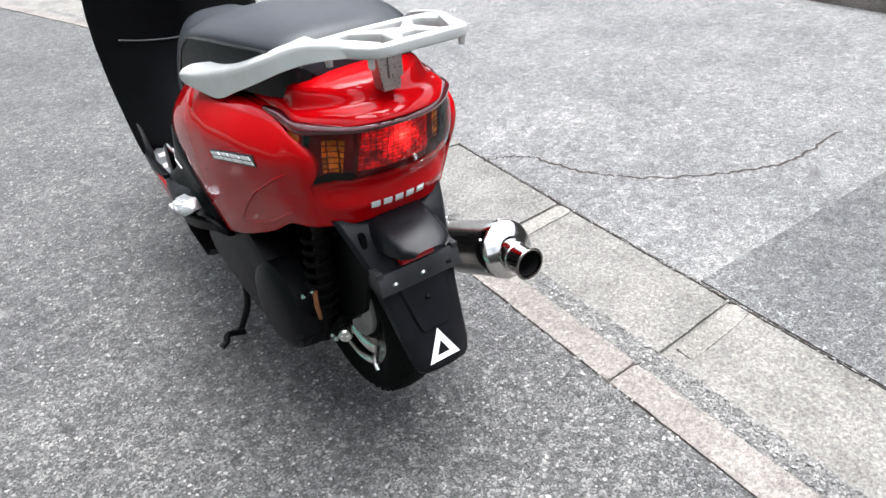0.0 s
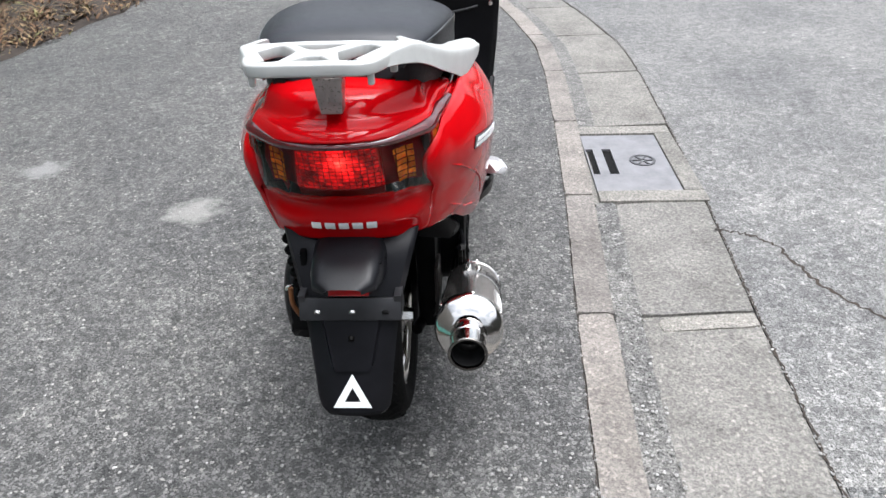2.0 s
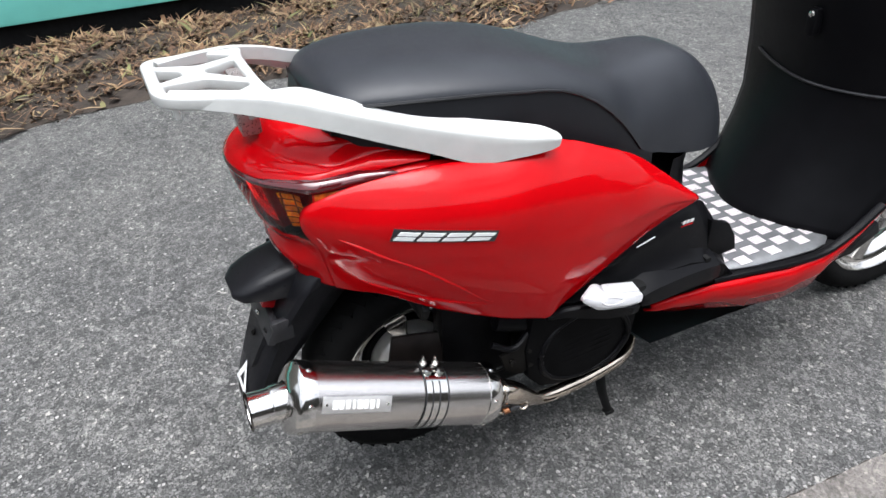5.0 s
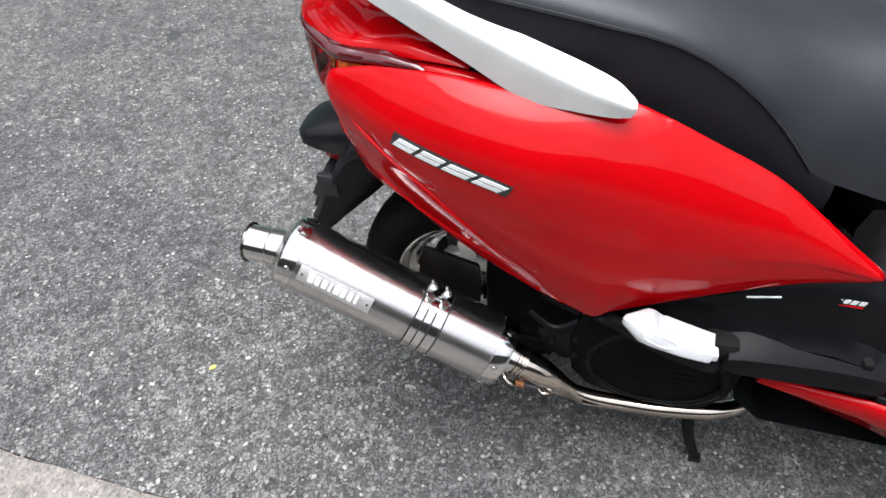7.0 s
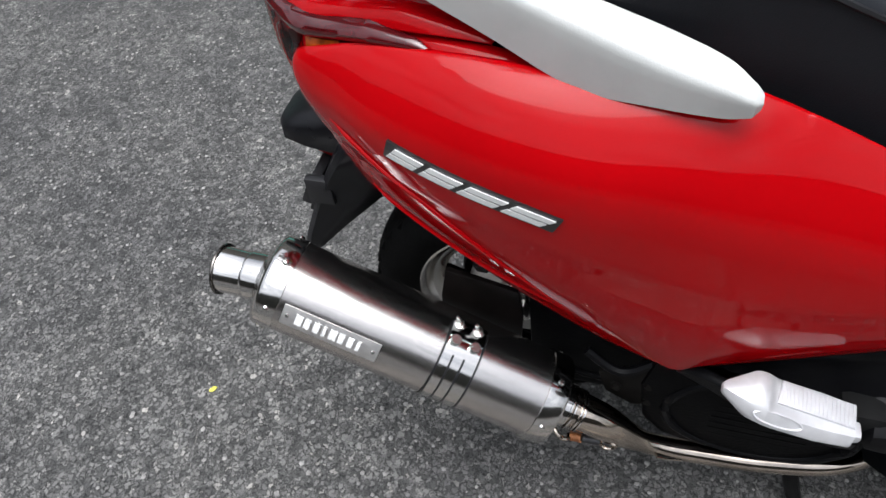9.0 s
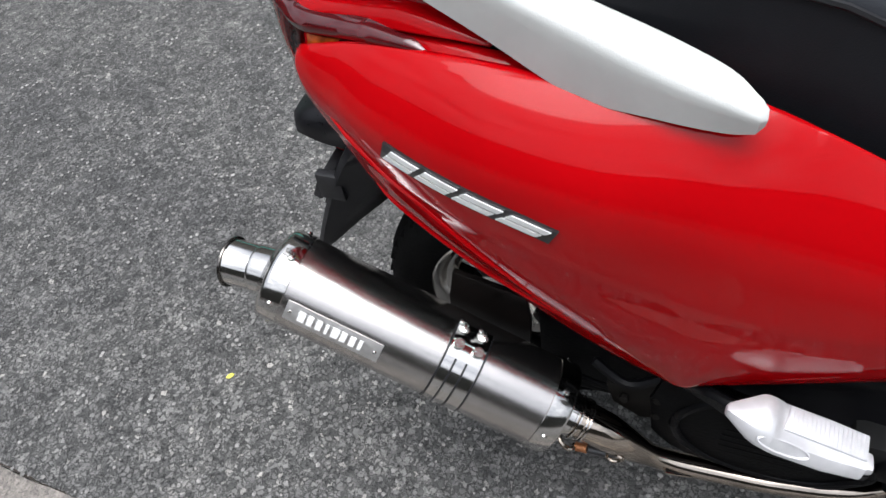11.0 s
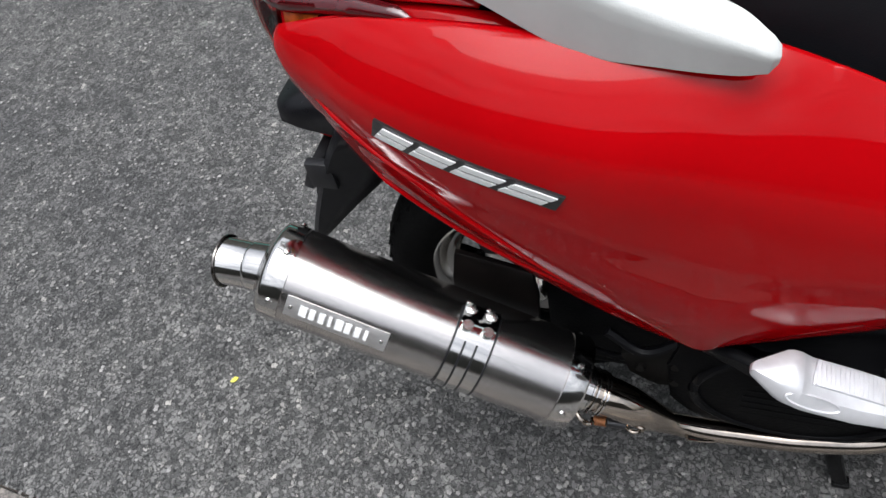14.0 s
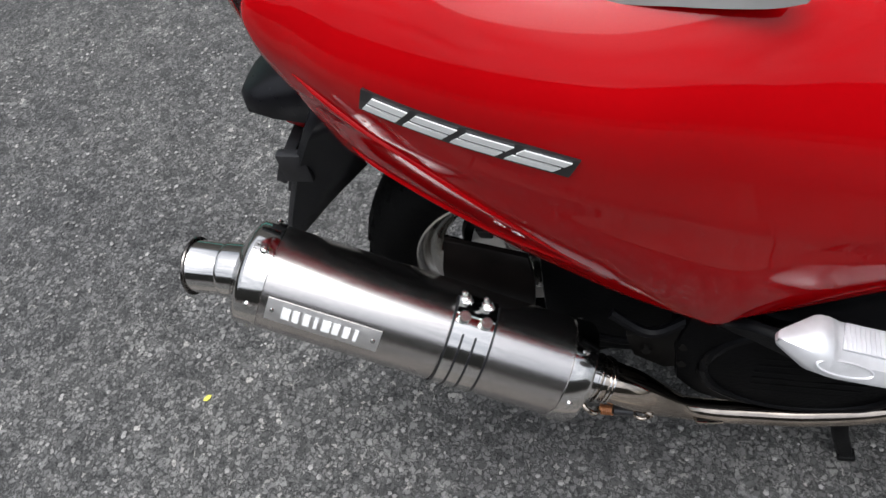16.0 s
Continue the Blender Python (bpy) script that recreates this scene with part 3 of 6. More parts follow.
def build_stones():
    """Loose grit scattered over the asphalt."""
    rng = random.Random(11)
    bm = bmesh.new()
    base = [(0.9, 0, 0.2), (0.3, 0.8, 0.1), (-0.7, 0.5, 0.2), (-0.6, -0.6, 0.1), (0.4, -0.8, 0.2), (0.1, 0, 0.8), (0, 0, -0.4)]
    faces = [(0, 1, 5), (1, 2, 5), (2, 3, 5), (3, 4, 5), (4, 0, 5), (1, 0, 6), (2, 1, 6), (3, 2, 6), (4, 3, 6), (0, 4, 6)]
    for _ in range(6000):
        x, y = rng.gauss(0.0, 0.75), rng.uniform(-1.6, 2.2)
        if x > kerb_x(y) - 0.012:
            if rng.random() < 0.3:
                continue
            x = kerb_x(y) + (rng.uniform(0.09, 0.155) if rng.random() < 0.6 else rng.choice((-0.004, 0.422)) + rng.gauss(0, 0.007))
            if 0.95 < y < 1.57 and x > kerb_x(y) + 0.08:
                continue
        s, a = rng.uniform(0.002, 0.0052), rng.uniform(0, 6.28)
        ca, sa = math.cos(a), math.sin(a)
        vs = [bm.verts.new((x + s * (px * ca - py * sa) * rng.uniform(0.8, 1.2), y + s * (px * sa + py * ca), s * 0.35 + s * pz * 0.8)) for px, py, pz in base]
        for f in faces:
            bm.faces.new([vs[i] for i in f])
    return tagged(link("loose_grit", bm, M_STONE, False), "small loose stones scattered over asphalt", "grit", kind="stuff")


build_stones()
leaf_bm = prism([(0, -0.007), (0.004, -0.002), (0.003, 0.004), (0, 0.008), (-0.004, 0.003), (-0.003, -0.003)], 0.0012, pose(0.139, -0.400, 0.003, 8, 6, 40))
tagged(link("fallen_leaf", leaf_bm, M_LEAF, False), "tiny yellow fallen leaf lying on asphalt", "leaf")


# ---- verge and far edges ----
def verge_x(y):
    """The asphalt's west edge, where the verge begins."""
    return float(np.interp(y, (-6.0, -0.95, -0.62, 0.2), (-1.78, -1.80, -2.10, -2.15))) + 0.12 * math.sin(1.9 * y) * min(1.0, max(0.0, y + 0.6))


def build_verge():
    rng = random.Random(4)
    bm = bmesh.new()
    edge = [(verge_x(y) + rng.uniform(-0.03, 0.03), y) for y in np.arange(-6, 12.1, 0.15)]
    rows = [[(x, y, 0.002), (x - 0.2, y, 0.035 + rng.uniform(0, 0.02)), (x - 0.55, y, 0.05 + rng.uniform(0, 0.02)), (-3.05, y, 0.04)] for x, y in edge]
    bed = tagged(link("verge_soil", grid(rows), M_SOIL), "strip of dark bare soil beside the asphalt", "verge", kind="structure")
    gm = bmesh.new()
    for _ in range(60000):
        y = rng.uniform(-3.0, 7.5)
        reach = rng.random()
        x = verge_x(y) + 0.05 * math.sin(9 * y) + 0.04 - reach * 1.15 - (0.25 * rng.random() ** 2)
        if x < -3.0 or (reach < 0.08 and rng.random() < 0.5):
            continue
        patch = math.sin(6.0 * y + 3.0 * math.sin(5.0 * x)) ** 2
        h, a = rng.uniform(0.005, 0.022) * (0.7 + 1.5 * patch), rng.uniform(0, 6.28)
        lean = rng.uniform(1.0, 4.0) * h
        w = rng.uniform(0.0012, 0.0045) if rng.random() < 0.8 else rng.uniform(0.006, 0.013)
        dx, dy = math.cos(a), math.sin(a)
        z = 0.012 + 0.035 * min(1.0, max(0.0, (verge_x(y) - x) / 0.3))
        p = [(x - dy * w, y + dx * w, z), (x + dy * w, y - dx * w, z), (x + lean * 0.5 * dx + dy * w, y + lean * 0.5 * dy - dx * w, z + h * 0.7), (x + lean * 0.5 * dx - dy * w, y + lean * 0.5 * dy + dx * w, z + h * 0.7), (x + lean * dx, y + lean * dy, z + h)]
        v = [gm.verts.new(q) for q in p]
        gm.faces.new(v[:4])
        gm.faces.new((v[3], v[2], v[4]))
    tagged(link("dry_grass", gm, M_DRY, False), "brown dry grass and twigs along the verge", "grass", kind="stuff")
    return bed


build_verge()


def build_side_wall():
    w = thing("painted_wall", (-3.15, 2.0, 0), "low turquoise painted wall on a dark base", "wall", kind="structure")
    part("base", box(-3.15, 2.0, 0.07, 0.16, 16.0, 0.16), M_VOID, w)
    part("panel", box(-3.13, 2.0, 0.36, 0.22, 16.0, 0.42, 0.01), M_TEAL, w, "turquoise painted panel")
    # Unseen wall added above the panel to block low sky and grey the reflections.
    part("upper_wall", box(-3.14, 2.0, 2.1, 0.18, 16.0, 3.06, 0.01), M_WALL, w)
    return w


build_side_wall()


def build_far_kerb():
    w = thing("far_kerb", (3.4, 2.0, 0), "dark stone kerb along the far roadside", "kerb", kind="structure")
    for k in range(-8, 12):
        part("kerb_stone", box(3.42 + 0.055 * k * 0.6, 0.3 + 0.62 * k, 0.06, 0.16, 0.605, 0.13, 0.012), M_KERB, w)
    part("bed", box(4.35, 2.0, 0.05, 1.5, 16.0, 0.12), M_SOIL, w)
    return w


build_far_kerb()


def build_walls():
    """Unseen plain walls beyond the road and behind, added to block low sky light."""
    # Kept dark so that the bodywork reflects less brightness from the sides.
    for name, at, size in (("wall_east", (8.5, 0.0, 2.2), (0.25, 30.0, 4.4)), ("wall_south", (1.5, -9.0, 1.5), (17.0, 0.25, 3.0))):
        tagged(link(name, box(*at, *size, 0.02), M_DARKWALL, False), "unseen plain dark wall that blocks low sky light", "wall", kind="structure")


build_walls()


# ---- the scooter ----
scooter = thing("motor_scooter", (0, 0.6, 0), "glossy red motor scooter with black seat standing on asphalt", "scooter")
AXLE, FRONT = Vector((0.012, 0.078, 0.246)), Vector((0, 1.262, 0.233))

# Right half of the rear bodywork: bottom, widest line and top edge, from the middle of the tail forward.
COWL = [
    ((0.000, -0.100, 0.520), (0.000, -0.128, 0.602), (0.000, -0.150, 0.690)),
    ((0.060, -0.094, 0.520), (0.064, -0.117, 0.602), (0.064, -0.134, 0.688)),
    ((0.098, -0.070, 0.516), (0.110, -0.085, 0.604), (0.112, -0.088, 0.684)),
    ((0.126, -0.038, 0.512), (0.146, -0.045, 0.598), (0.142, -0.045, 0.684)),
    ((0.146, 0.003, 0.503), (0.174, 0.002, 0.594), (0.156, 0.000, 0.690)),
    ((0.160, 0.075, 0.459), (0.198, 0.072, 0.588), (0.166, 0.065, 0.692)),
    ((0.176, 0.168, 0.416), (0.210, 0.155, 0.578), (0.169, 0.150, 0.685)),
    ((0.184, 0.229, 0.3955), (0.2125, 0.215, 0.569), (0.1745, 0.215, 0.687)),
    ((0.187, 0.252, 0.3905), (0.213, 0.250, 0.562), (0.1765, 0.250, 0.684)),
    ((0.189, 0.271, 0.4075), (0.212, 0.285, 0.557), (0.1775, 0.285, 0.674)),
    ((0.190, 0.312, 0.432), (0.209, 0.330, 0.552), (0.176, 0.330, 0.655)),
    ((0.188, 0.380, 0.467), (0.200, 0.400, 0.548), (0.172, 0.400, 0.621)),
    ((0.180, 0.460, 0.496), (0.186, 0.462, 0.538), (0.169, 0.458, 0.578)),
    ((0.170, 0.534, 0.506), (0.172, 0.540, 0.511), (0.168, 0.534, 0.516)),
]


def eased(a, b, x):
    """0 below a, 1 above b, smooth between."""
    t = min(1.0, max(0.0, (x - a) / (b - a)))
    return t * t * (3 - 2 * t)


def curve_at(rows, u):
    """A smooth curve through rows at station u."""
    i = min(int(u), len(rows) - 2)
    t = u - i
    p = [Vector(rows[max(0, min(len(rows) - 1, k))]) for k in (i - 1, i, i + 1, i + 2)]
    if i == 0:
        p[0] = Vector((-p[2].x, p[2].y, p[2].z))
    if i == len(rows) - 2:
        p[3] = 2 * p[2] - p[1]
    a, b, c, d = p
    return 0.5 * (2 * b + (c - a) * t + (2 * a - 5 * b + 4 * c - d) * t * t + (3 * b - a - 3 * c + d) * t ** 3)


def cowl_point(u, v, out=0.0):
    """A place on the rear bodywork: u from the tail's middle (negative to the left), v from the bottom edge up."""
    s, k = (-1 if u < 0 else 1), abs(u)

    def raw(k, v):
        b, m, t = (curve_at([r[j] for r in COWL], k) for j in range(3))
        q = b * (1 - v) * (1 - 2 * v) + m * 4 * v * (1 - v) + t * v * (2 * v - 1)
        out_f = min(1.0, max(0.0, (12.8 - k) / 5.0))
        nose, roof = min(1.0, max(0.0, (k - 1.9) / 0.5)), min(1.0, max(0.0, (k - 2.0) / 1.6))
        h = min(1.0, max(0.0, (v - 0.68) / 0.32))
        swell = out_f * (nose * nose * (3 - 2 * nose) * 0.004 * math.exp(-((v - 0.69) / 0.15) ** 2) - roof * roof * (3 - 2 * roof) * 0.016 * h ** 1.8)
        back = 0.6 * min(1.0, max(0.0, (5.0 - k) / 3.0))
        sunk = 0.0072 * eased(2.2, 3.2, k) * (1 - 0.7 * eased(5.0, 8.5, k)) * eased(0.05, 0.5, v)
        return q + Vector((swell * (1 - 0.3 * back) - sunk, -back * swell, 0.0))

    p = raw(k, v)
    if out:
        e = 0.02
        du = raw(min(k + e, 12.999), v) - raw(max(k - e, 0), v)
        if k < e:
            du = Vector((1, 0, 0))
        dv = raw(k, min(v + e, 1)) - raw(k, max(v - e, 0))
        n = du.cross(dv)
        if n.length > 0:
            p = p + n.normalized() * out
    return Vector((s * (p.x - (0.022 * eased(2.2, 5.5, k) if s < 0 else 0.0)), p.y, p.z))


U_END, SCOOP = 13.0, 0.22


def flowing(x, xs, ys):
    """A smooth curve through (xs, ys) that never overshoots."""
    if x <= xs[0] or x >= xs[-1]:
        return ys[0] if x <= xs[0] else ys[-1]
    i = max(k for k in range(len(xs) - 1) if xs[k] <= x)
    d = [(ys[k + 1] - ys[k]) / (xs[k + 1] - xs[k]) for k in range(len(xs) - 1)]
    slope = lambda k: (d[0] if k == 0 else d[-1] if k == len(xs) - 1 else (0.0 if d[k - 1] * d[k] <= 0 else 2 * d[k - 1] * d[k] / (d[k - 1] + d[k])))
    h = xs[i + 1] - xs[i]
    t = (x - xs[i]) / h
    return ys[i] * (1 + 2 * t) * (1 - t) ** 2 + h * slope(i) * t * (1 - t) ** 2 + ys[i + 1] * t * t * (3 - 2 * t) + h * slope(i + 1) * t * t * (t - 1)


def lamp_low(u):
    """The lamp's lower edge, deepest at its outer corners."""
    return float(np.interp(abs(u), [0, 1.1, 1.6, 2.0, 2.3], [0.500, 0.487, 0.468, 0.447, 0.440]))


def panel_edge(v):
    """Where the side panel's rear edge lies: a seam below, the lamp's corner, then the nose and the long upper edge."""
    return flowing(v, [0.0, 0.36, 0.44, 0.50, 0.55, 0.62, 0.68, 0.73, 0.80, 0.86, 0.905, 0.930, 0.945, 0.955], [2.30, 2.30, 2.31, 2.19, 2.08, 1.99, 1.965, 1.985, 2.11, 2.32, 2.62, 2.95, 3.35, 4.0])


def panel_top(u):
    return flowing(u, [1.96, 2.1, 2.3, 2.6, 2.95, 3.35, 4.0, 5.5, 8.0, U_END], [0.70, 0.795, 0.857, 0.903, 0.930, 0.945, 0.955, 0.965, 1.0, 1.0])


def ridge_high(u):
    """The scoop's upper ridge."""
    return flowing(u, [2.0, 2.6, 3.4, 4.1, 4.7, 5.2, 5.8, 7.0, U_END], [0.655, 0.630, 0.555, 0.430, 0.325, 0.228, 0.115, 0.10, 0.10])


def ridge_low(u):
    """The scoop's lower ridge, which meets the upper one at a forward point."""
    return flowing(u, [2.0, 2.9, 3.7, 4.4, 5.1, 5.8, 7.0, U_END], [0.235, 0.205, 0.125, 0.085, 0.090, 0.098, 0.08, 0.08])


def relief(u, v):
    """How far the side panel stands proud of the plain bodywork form."""
    round_off = lambda x, r: math.sqrt(max(0.0, 1 - (1 - min(1.0, max(0.0, x / r))) ** 2))
    tall = 0.0065 * (1 - 0.7 * eased(5.0, 8.5, u)) * (0.08 + 0.92 * eased(0.05, 0.62, v))
    roll = round_off((panel_top(u) - v) * 0.17, 0.022) if u < 9 else 1.0
    if v > 0.36:
        f = eased(0.36, 0.50, v)
        roll *= 1 - f + f * round_off((u - panel_edge(v)) * 0.036, 0.010)
    d = tall * roll + 0.0004 + 0.0018 * eased(0.36, 0.46, v) - 0.0028 * (1 - eased(2.30, 2.46, u)) * (1 - eased(0.36, 0.46, v))
    lo, hi = ridge_low(u), ridge_high(u)
    if lo < v < hi:
        f = (v - lo) / (hi - lo)
        d -= 0.0003 * eased(2.34, 3.4, u) * (1 - eased(4.6, 5.8, u)) * (f / SCOOP if f < SCOOP else (1 - f) / (1 - SCOOP))
    return d


def body_point(u, v, out=0.0):
    """A place on the side panel's outer face."""
    return cowl_point(u, v, relief(abs(u), v) + out)


def tail_shape(u, v):
    """The rear valance: hollow under the lamp, fuller along its lower band, and sunk beneath the side panels."""
    f = 1 - eased(1.7, 2.3, abs(u))
    d = f * (-0.0075 * math.exp(-((v - 0.37) / 0.085) ** 2) + 0.003 * math.exp(-((v - 0.20) / 0.07) ** 2))
    return d - 0.0045 * eased(2.34, 2.50, abs(u))


def build_tail():
    us = sorted(set([round(x, 4) for x in np.linspace(-U_END, U_END, 209)] + [round(x, 4) for x in np.linspace(-2.4, 2.4, 97)]))
    bm = bmesh.new()
    n = 44
    vs = [[bm.verts.new(cowl_point(u, j / n, tail_shape(u, j / n))) for j in range(n + 1)] for u in us]
    for i in range(len(us) - 1):
        um = (us[i] + us[i + 1]) / 2
        for j in range(n):
            if abs(um) < 2.36 and (j + 0.5) / n > lamp_low(um) + 0.004:
                continue
            bm.faces.new((vs[i][j], vs[i + 1][j], vs[i + 1][j + 1], vs[i][j + 1]))
    loose = [v for v in bm.verts if not v.link_faces]
    bmesh.ops.delete(bm, geom=loose, context="VERTS")
    return bm


cowl = part("rear_cowl", build_tail(), M_RED, scooter, "glossy red rear bodywork")
solid(cowl, 0.003)


def build_panel(s):
    """One side panel: a swollen shell with a pointed nose, a rolled upper edge and a two-edged scoop."""
    rows = []
    knots = [0.0, 0.16, 0.24, 0.46, 1.0]
    bs = sorted(set([round(x, 4) for x in np.linspace(0, 1, 61)] + [0.16, 0.24, 0.46] + [0.16 + d for d in (-0.006, 0.006)] + [0.24 + d for d in (-0.006, 0.006)] + [0.46 + d for d in (-0.006, 0.006)] + [0.97, 0.98, 0.99, 0.995]))
    ss = [x ** 1.25 for x in np.linspace(0, 1, 150)]
    for x in ss:
        row = []
        for b in bs:
            u, v = 2.3 + (U_END - 2.3) * x, b * 0.95
            for _ in range(6):
                v = float(np.interp(b, knots, [0.0, ridge_low(u), ridge_low(u) * (1 - SCOOP) + ridge_high(u) * SCOOP, ridge_high(u), panel_top(u)]))
                u = panel_edge(min(v, 0.955)) + (U_END - panel_edge(min(v, 0.955))) * x
            row.append(body_point(s * min(u, U_END), v))
        rows.append(row)
    return grid(rows)


for s in (-1, 1):
    solid(part("side_panel", build_panel(s), M_RED, cowl, "glossy red side panel with a pointed nose"), 0.003)
    for line, u0, wide in ((ridge_high, 2.95, 0.010), (ridge_low, 3.3, 0.009)):
        rows = []
        for u in np.linspace(u0, 5.85, 60):
            w = wide * min(1.0, 0.25 + (u - u0) / 0.5, 0.15 + (5.85 - u) / 0.9)
            rows.append([body_point(s * u, line(u) + d * w, 0.0014 + h * w / wide) for d, h in ((-1.8, -0.0006), (-0.9, 0.0016), (-0.35, 0.0026), (0.15, 0.0022), (0.65, 0.0008), (1.05, -0.0008))])
        part("crease_ridge", grid(rows), M_RED, cowl)


def build_deck():
    """The red top of the tail: a rounded rim, a ledge and a raised middle, between the lamp and the seat."""
    steps = ((0.0, 0.0), (0.025, 0.007), (0.06, 0.011), (0.11, 0.012), (0.15, 0.016), (0.19, 0.028), (0.23, 0.036), (0.30, 0.040), (0.42, 0.043), (0.62, 0.045), (1.0, 0.046))
    steps = [(p.x, p.y) for p in spline([(q, h, 0) for q, h in steps], 4)]
    rows = []
    for u in np.linspace(-5.2, 5.2, 141):
        t = cowl_point(u, 1.0)
        c = Vector((0.25 * t.x, 0.11 + 0.25 * (t.y + math.sqrt(t.y * t.y + 0.002)), 0.700))
        rows.append([t.lerp(c, q) + Vector((0, 0, h * min(1.0, (5.6 - abs(u)) / 1.6))) for q, h in steps])
    return grid(rows)


deck = solid(part("tail_deck", build_deck(), M_RED, scooter, "glossy red tail top"), 0.004)


def build_lens():
    """The lamp's cover, swollen most at its outer corners."""
    rows = []
    for u in np.linspace(-2.33, 2.33, 94):
        lo = lamp_low(u) - 0.004
        swell = 0.004 + 0.005 * eased(0.9, 1.7, abs(u)) * (1 - eased(1.85, 2.2, abs(u)))
        rows.append([cowl_point(u, lo + (0.985 - lo) * j / 16, 0.0012 + swell * math.sin(math.pi * (0.06 + 0.86 * j / 16)) ** 0.8) for j in range(17)])
    return grid(rows)


lamp = part("tail_lamp", build_lens(), M_LENS, scooter, "wide smoked red tail lamp")
lamp.visible_shadow = False


def housing_depth(u, v):
    """The lamp's inside: two deep indicator bowls beside a shallower middle."""
    k = abs(u)
    return 0.012 + 0.016 * eased(0.98, 1.12, k) * (1 - 0.55 * eased(1.75, 2.3, k))


rows = []
for u in np.linspace(-2.3, 2.3, 93):
    rows.append([cowl_point(u, 0.455 + 0.53 * j / 14, -housing_depth(u, j / 14)) for j in range(15)])
part("lamp_housing", grid(rows), M_HOUSING, lamp, "dark red lamp housing")
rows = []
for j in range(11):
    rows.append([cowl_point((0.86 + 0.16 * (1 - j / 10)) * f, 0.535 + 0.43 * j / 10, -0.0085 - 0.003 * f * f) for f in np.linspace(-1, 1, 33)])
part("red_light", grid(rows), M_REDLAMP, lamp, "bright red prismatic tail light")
for s in (-1, 1):
    rows = []
    for j in range(11):
        f = j / 10
        a, b = 1.32 + 0.12 * (1 - f), 1.90 + 0.06 * (1 - f)
        rows.append([cowl_point(s * (a + (b - a) * i / 12), 0.515 + 0.33 * f, -0.013 - 0.003 * math.sin(math.pi * i / 12)) for i in range(13)])
    part("amber_indicator", grid(rows), M_AMBER, lamp, "amber prismatic turn signal")
    rows = [[cowl_point(s * k, float(np.interp(j, [0, 4], [panel_top(k) - 0.05, 0.968])), -0.001) for j in range(5)] for k in np.linspace(2.25, 4.5, 40)]
    part("side_lens", grid(rows), M_LENSDARK, lamp, "smoked lens wing")
    rows = [[cowl_point(s * k, float(np.interp(j, [0, 3], [max(panel_top(k) - 0.02, 0.845), 0.945])), 0.0004) for j in range(4)] for k in np.linspace(2.35, 3.05, 14)]
    part("side_marker", grid(rows), M_AMBERSIDE, lamp, "narrow amber side marker")
    rows = []
    for k in np.linspace(0.0, 4.62, 60):
        edge = cowl_point(s * k, 0.955, 0.0016)
        up = float(np.interp(k, [0.0, 1.0, 2.2, 3.6, 4.4, 4.62], [0.5, 0.62, 1.0, 0.9, 0.5, 0.05]))
        away = Vector((-s * min(1.0, k / 2), 0.6, 0)).normalized()
        rows.append([edge + Vector((0, 0, h)) * up - away * (o * up) for h, o in ((-0.002, 0.002), (0.003, 0.0055), (0.0075, 0.0062), (0.0120, 0.0035), (0.0150, -0.002), (0.0160, -0.009))])
    part("lens_lip", grid(rows), M_LENSRED, lamp, "clear red upper lip")


def find_on_cowl(y, z, side=1):
    """The place on the side bodywork at a given y and z."""
    best = min(((abs(cowl_point(u, v).y - y) + abs(cowl_point(u, v).z - z), u, v) for u in np.linspace(1.5, 12.5, 111) for v in np.linspace(0.05, 0.98, 48)))
    return side * best[1], best[2]


def badge_on_cowl(name, corners, letters, out, side, label):
    """A slanted name badge: a dark base and plain raised blocks. corners: (u, v) of rear-bottom, front-bottom, front-top, rear-top."""
    (a, b, c, d) = corners

    def at(s, t, o):
        u = (a[0] * (1 - s) + b[0] * s) * (1 - t) + (d[0] * (1 - s) + c[0] * s) * t
        v = (a[1] * (1 - s) + b[1] * s) * (1 - t) + (d[1] * (1 - s) + c[1] * s) * t
        return body_point(u * side, v, o)

    def block(s0, s1, t0, t1, o0, o1, lean=0.0):
        bm = bmesh.new()
        n = 5
        lo = [[at(s0 + (s1 - s0) * i / n + lean * (t - 0.5), t, o0) for i in range(n + 1)] for t in (t0, (t0 + t1) / 2, t1)]
        hi = [[at(s0 + (s1 - s0) * i / n + lean * (t - 0.5), t, o1) for i in range(n + 1)] for t in (t0, (t0 + t1) / 2, t1)]
        grid(lo, bm)
        grid(hi, bm)
        for r in (0, 2):
            grid([lo[r], hi[r]], bm)
        for cidx in (0, n):
            grid([[lo[r][cidx] for r in range(3)], [hi[r][cidx] for r in range(3)]], bm)
        bmesh.ops.remove_doubles(bm, verts=bm.verts, dist=1e-6)
        return bm

    plate = part("name_badge", block(0.0, 1.0, 0.0, 1.0, 0.0005, out), M_BADGEBLACK, cowl, label, False)
    for s0, s1, t0, t1 in letters:
        part("badge_block", block(s0, s1, t0, t1, out, out + 0.0012, 0.07 * side * side), M_BADGE, plate, "", False)
    return plate


BLOCKS = [(0.05 + 0.235 * k, 0.245 + 0.235 * k, a, b) for k in range(4) for a, b in ((0.16, 0.44), (0.56, 0.84))]
for side in (1, -1):
    cs = [find_on_cowl(y, z) for y, z in ((0.007, 0.613), (0.140, 0.587), (0.150, 0.602), (0.012, 0.628))]
    badge_on_cowl("name_badge", cs, BLOCKS, 0.0036, side, "black badge with raised silver blocks")
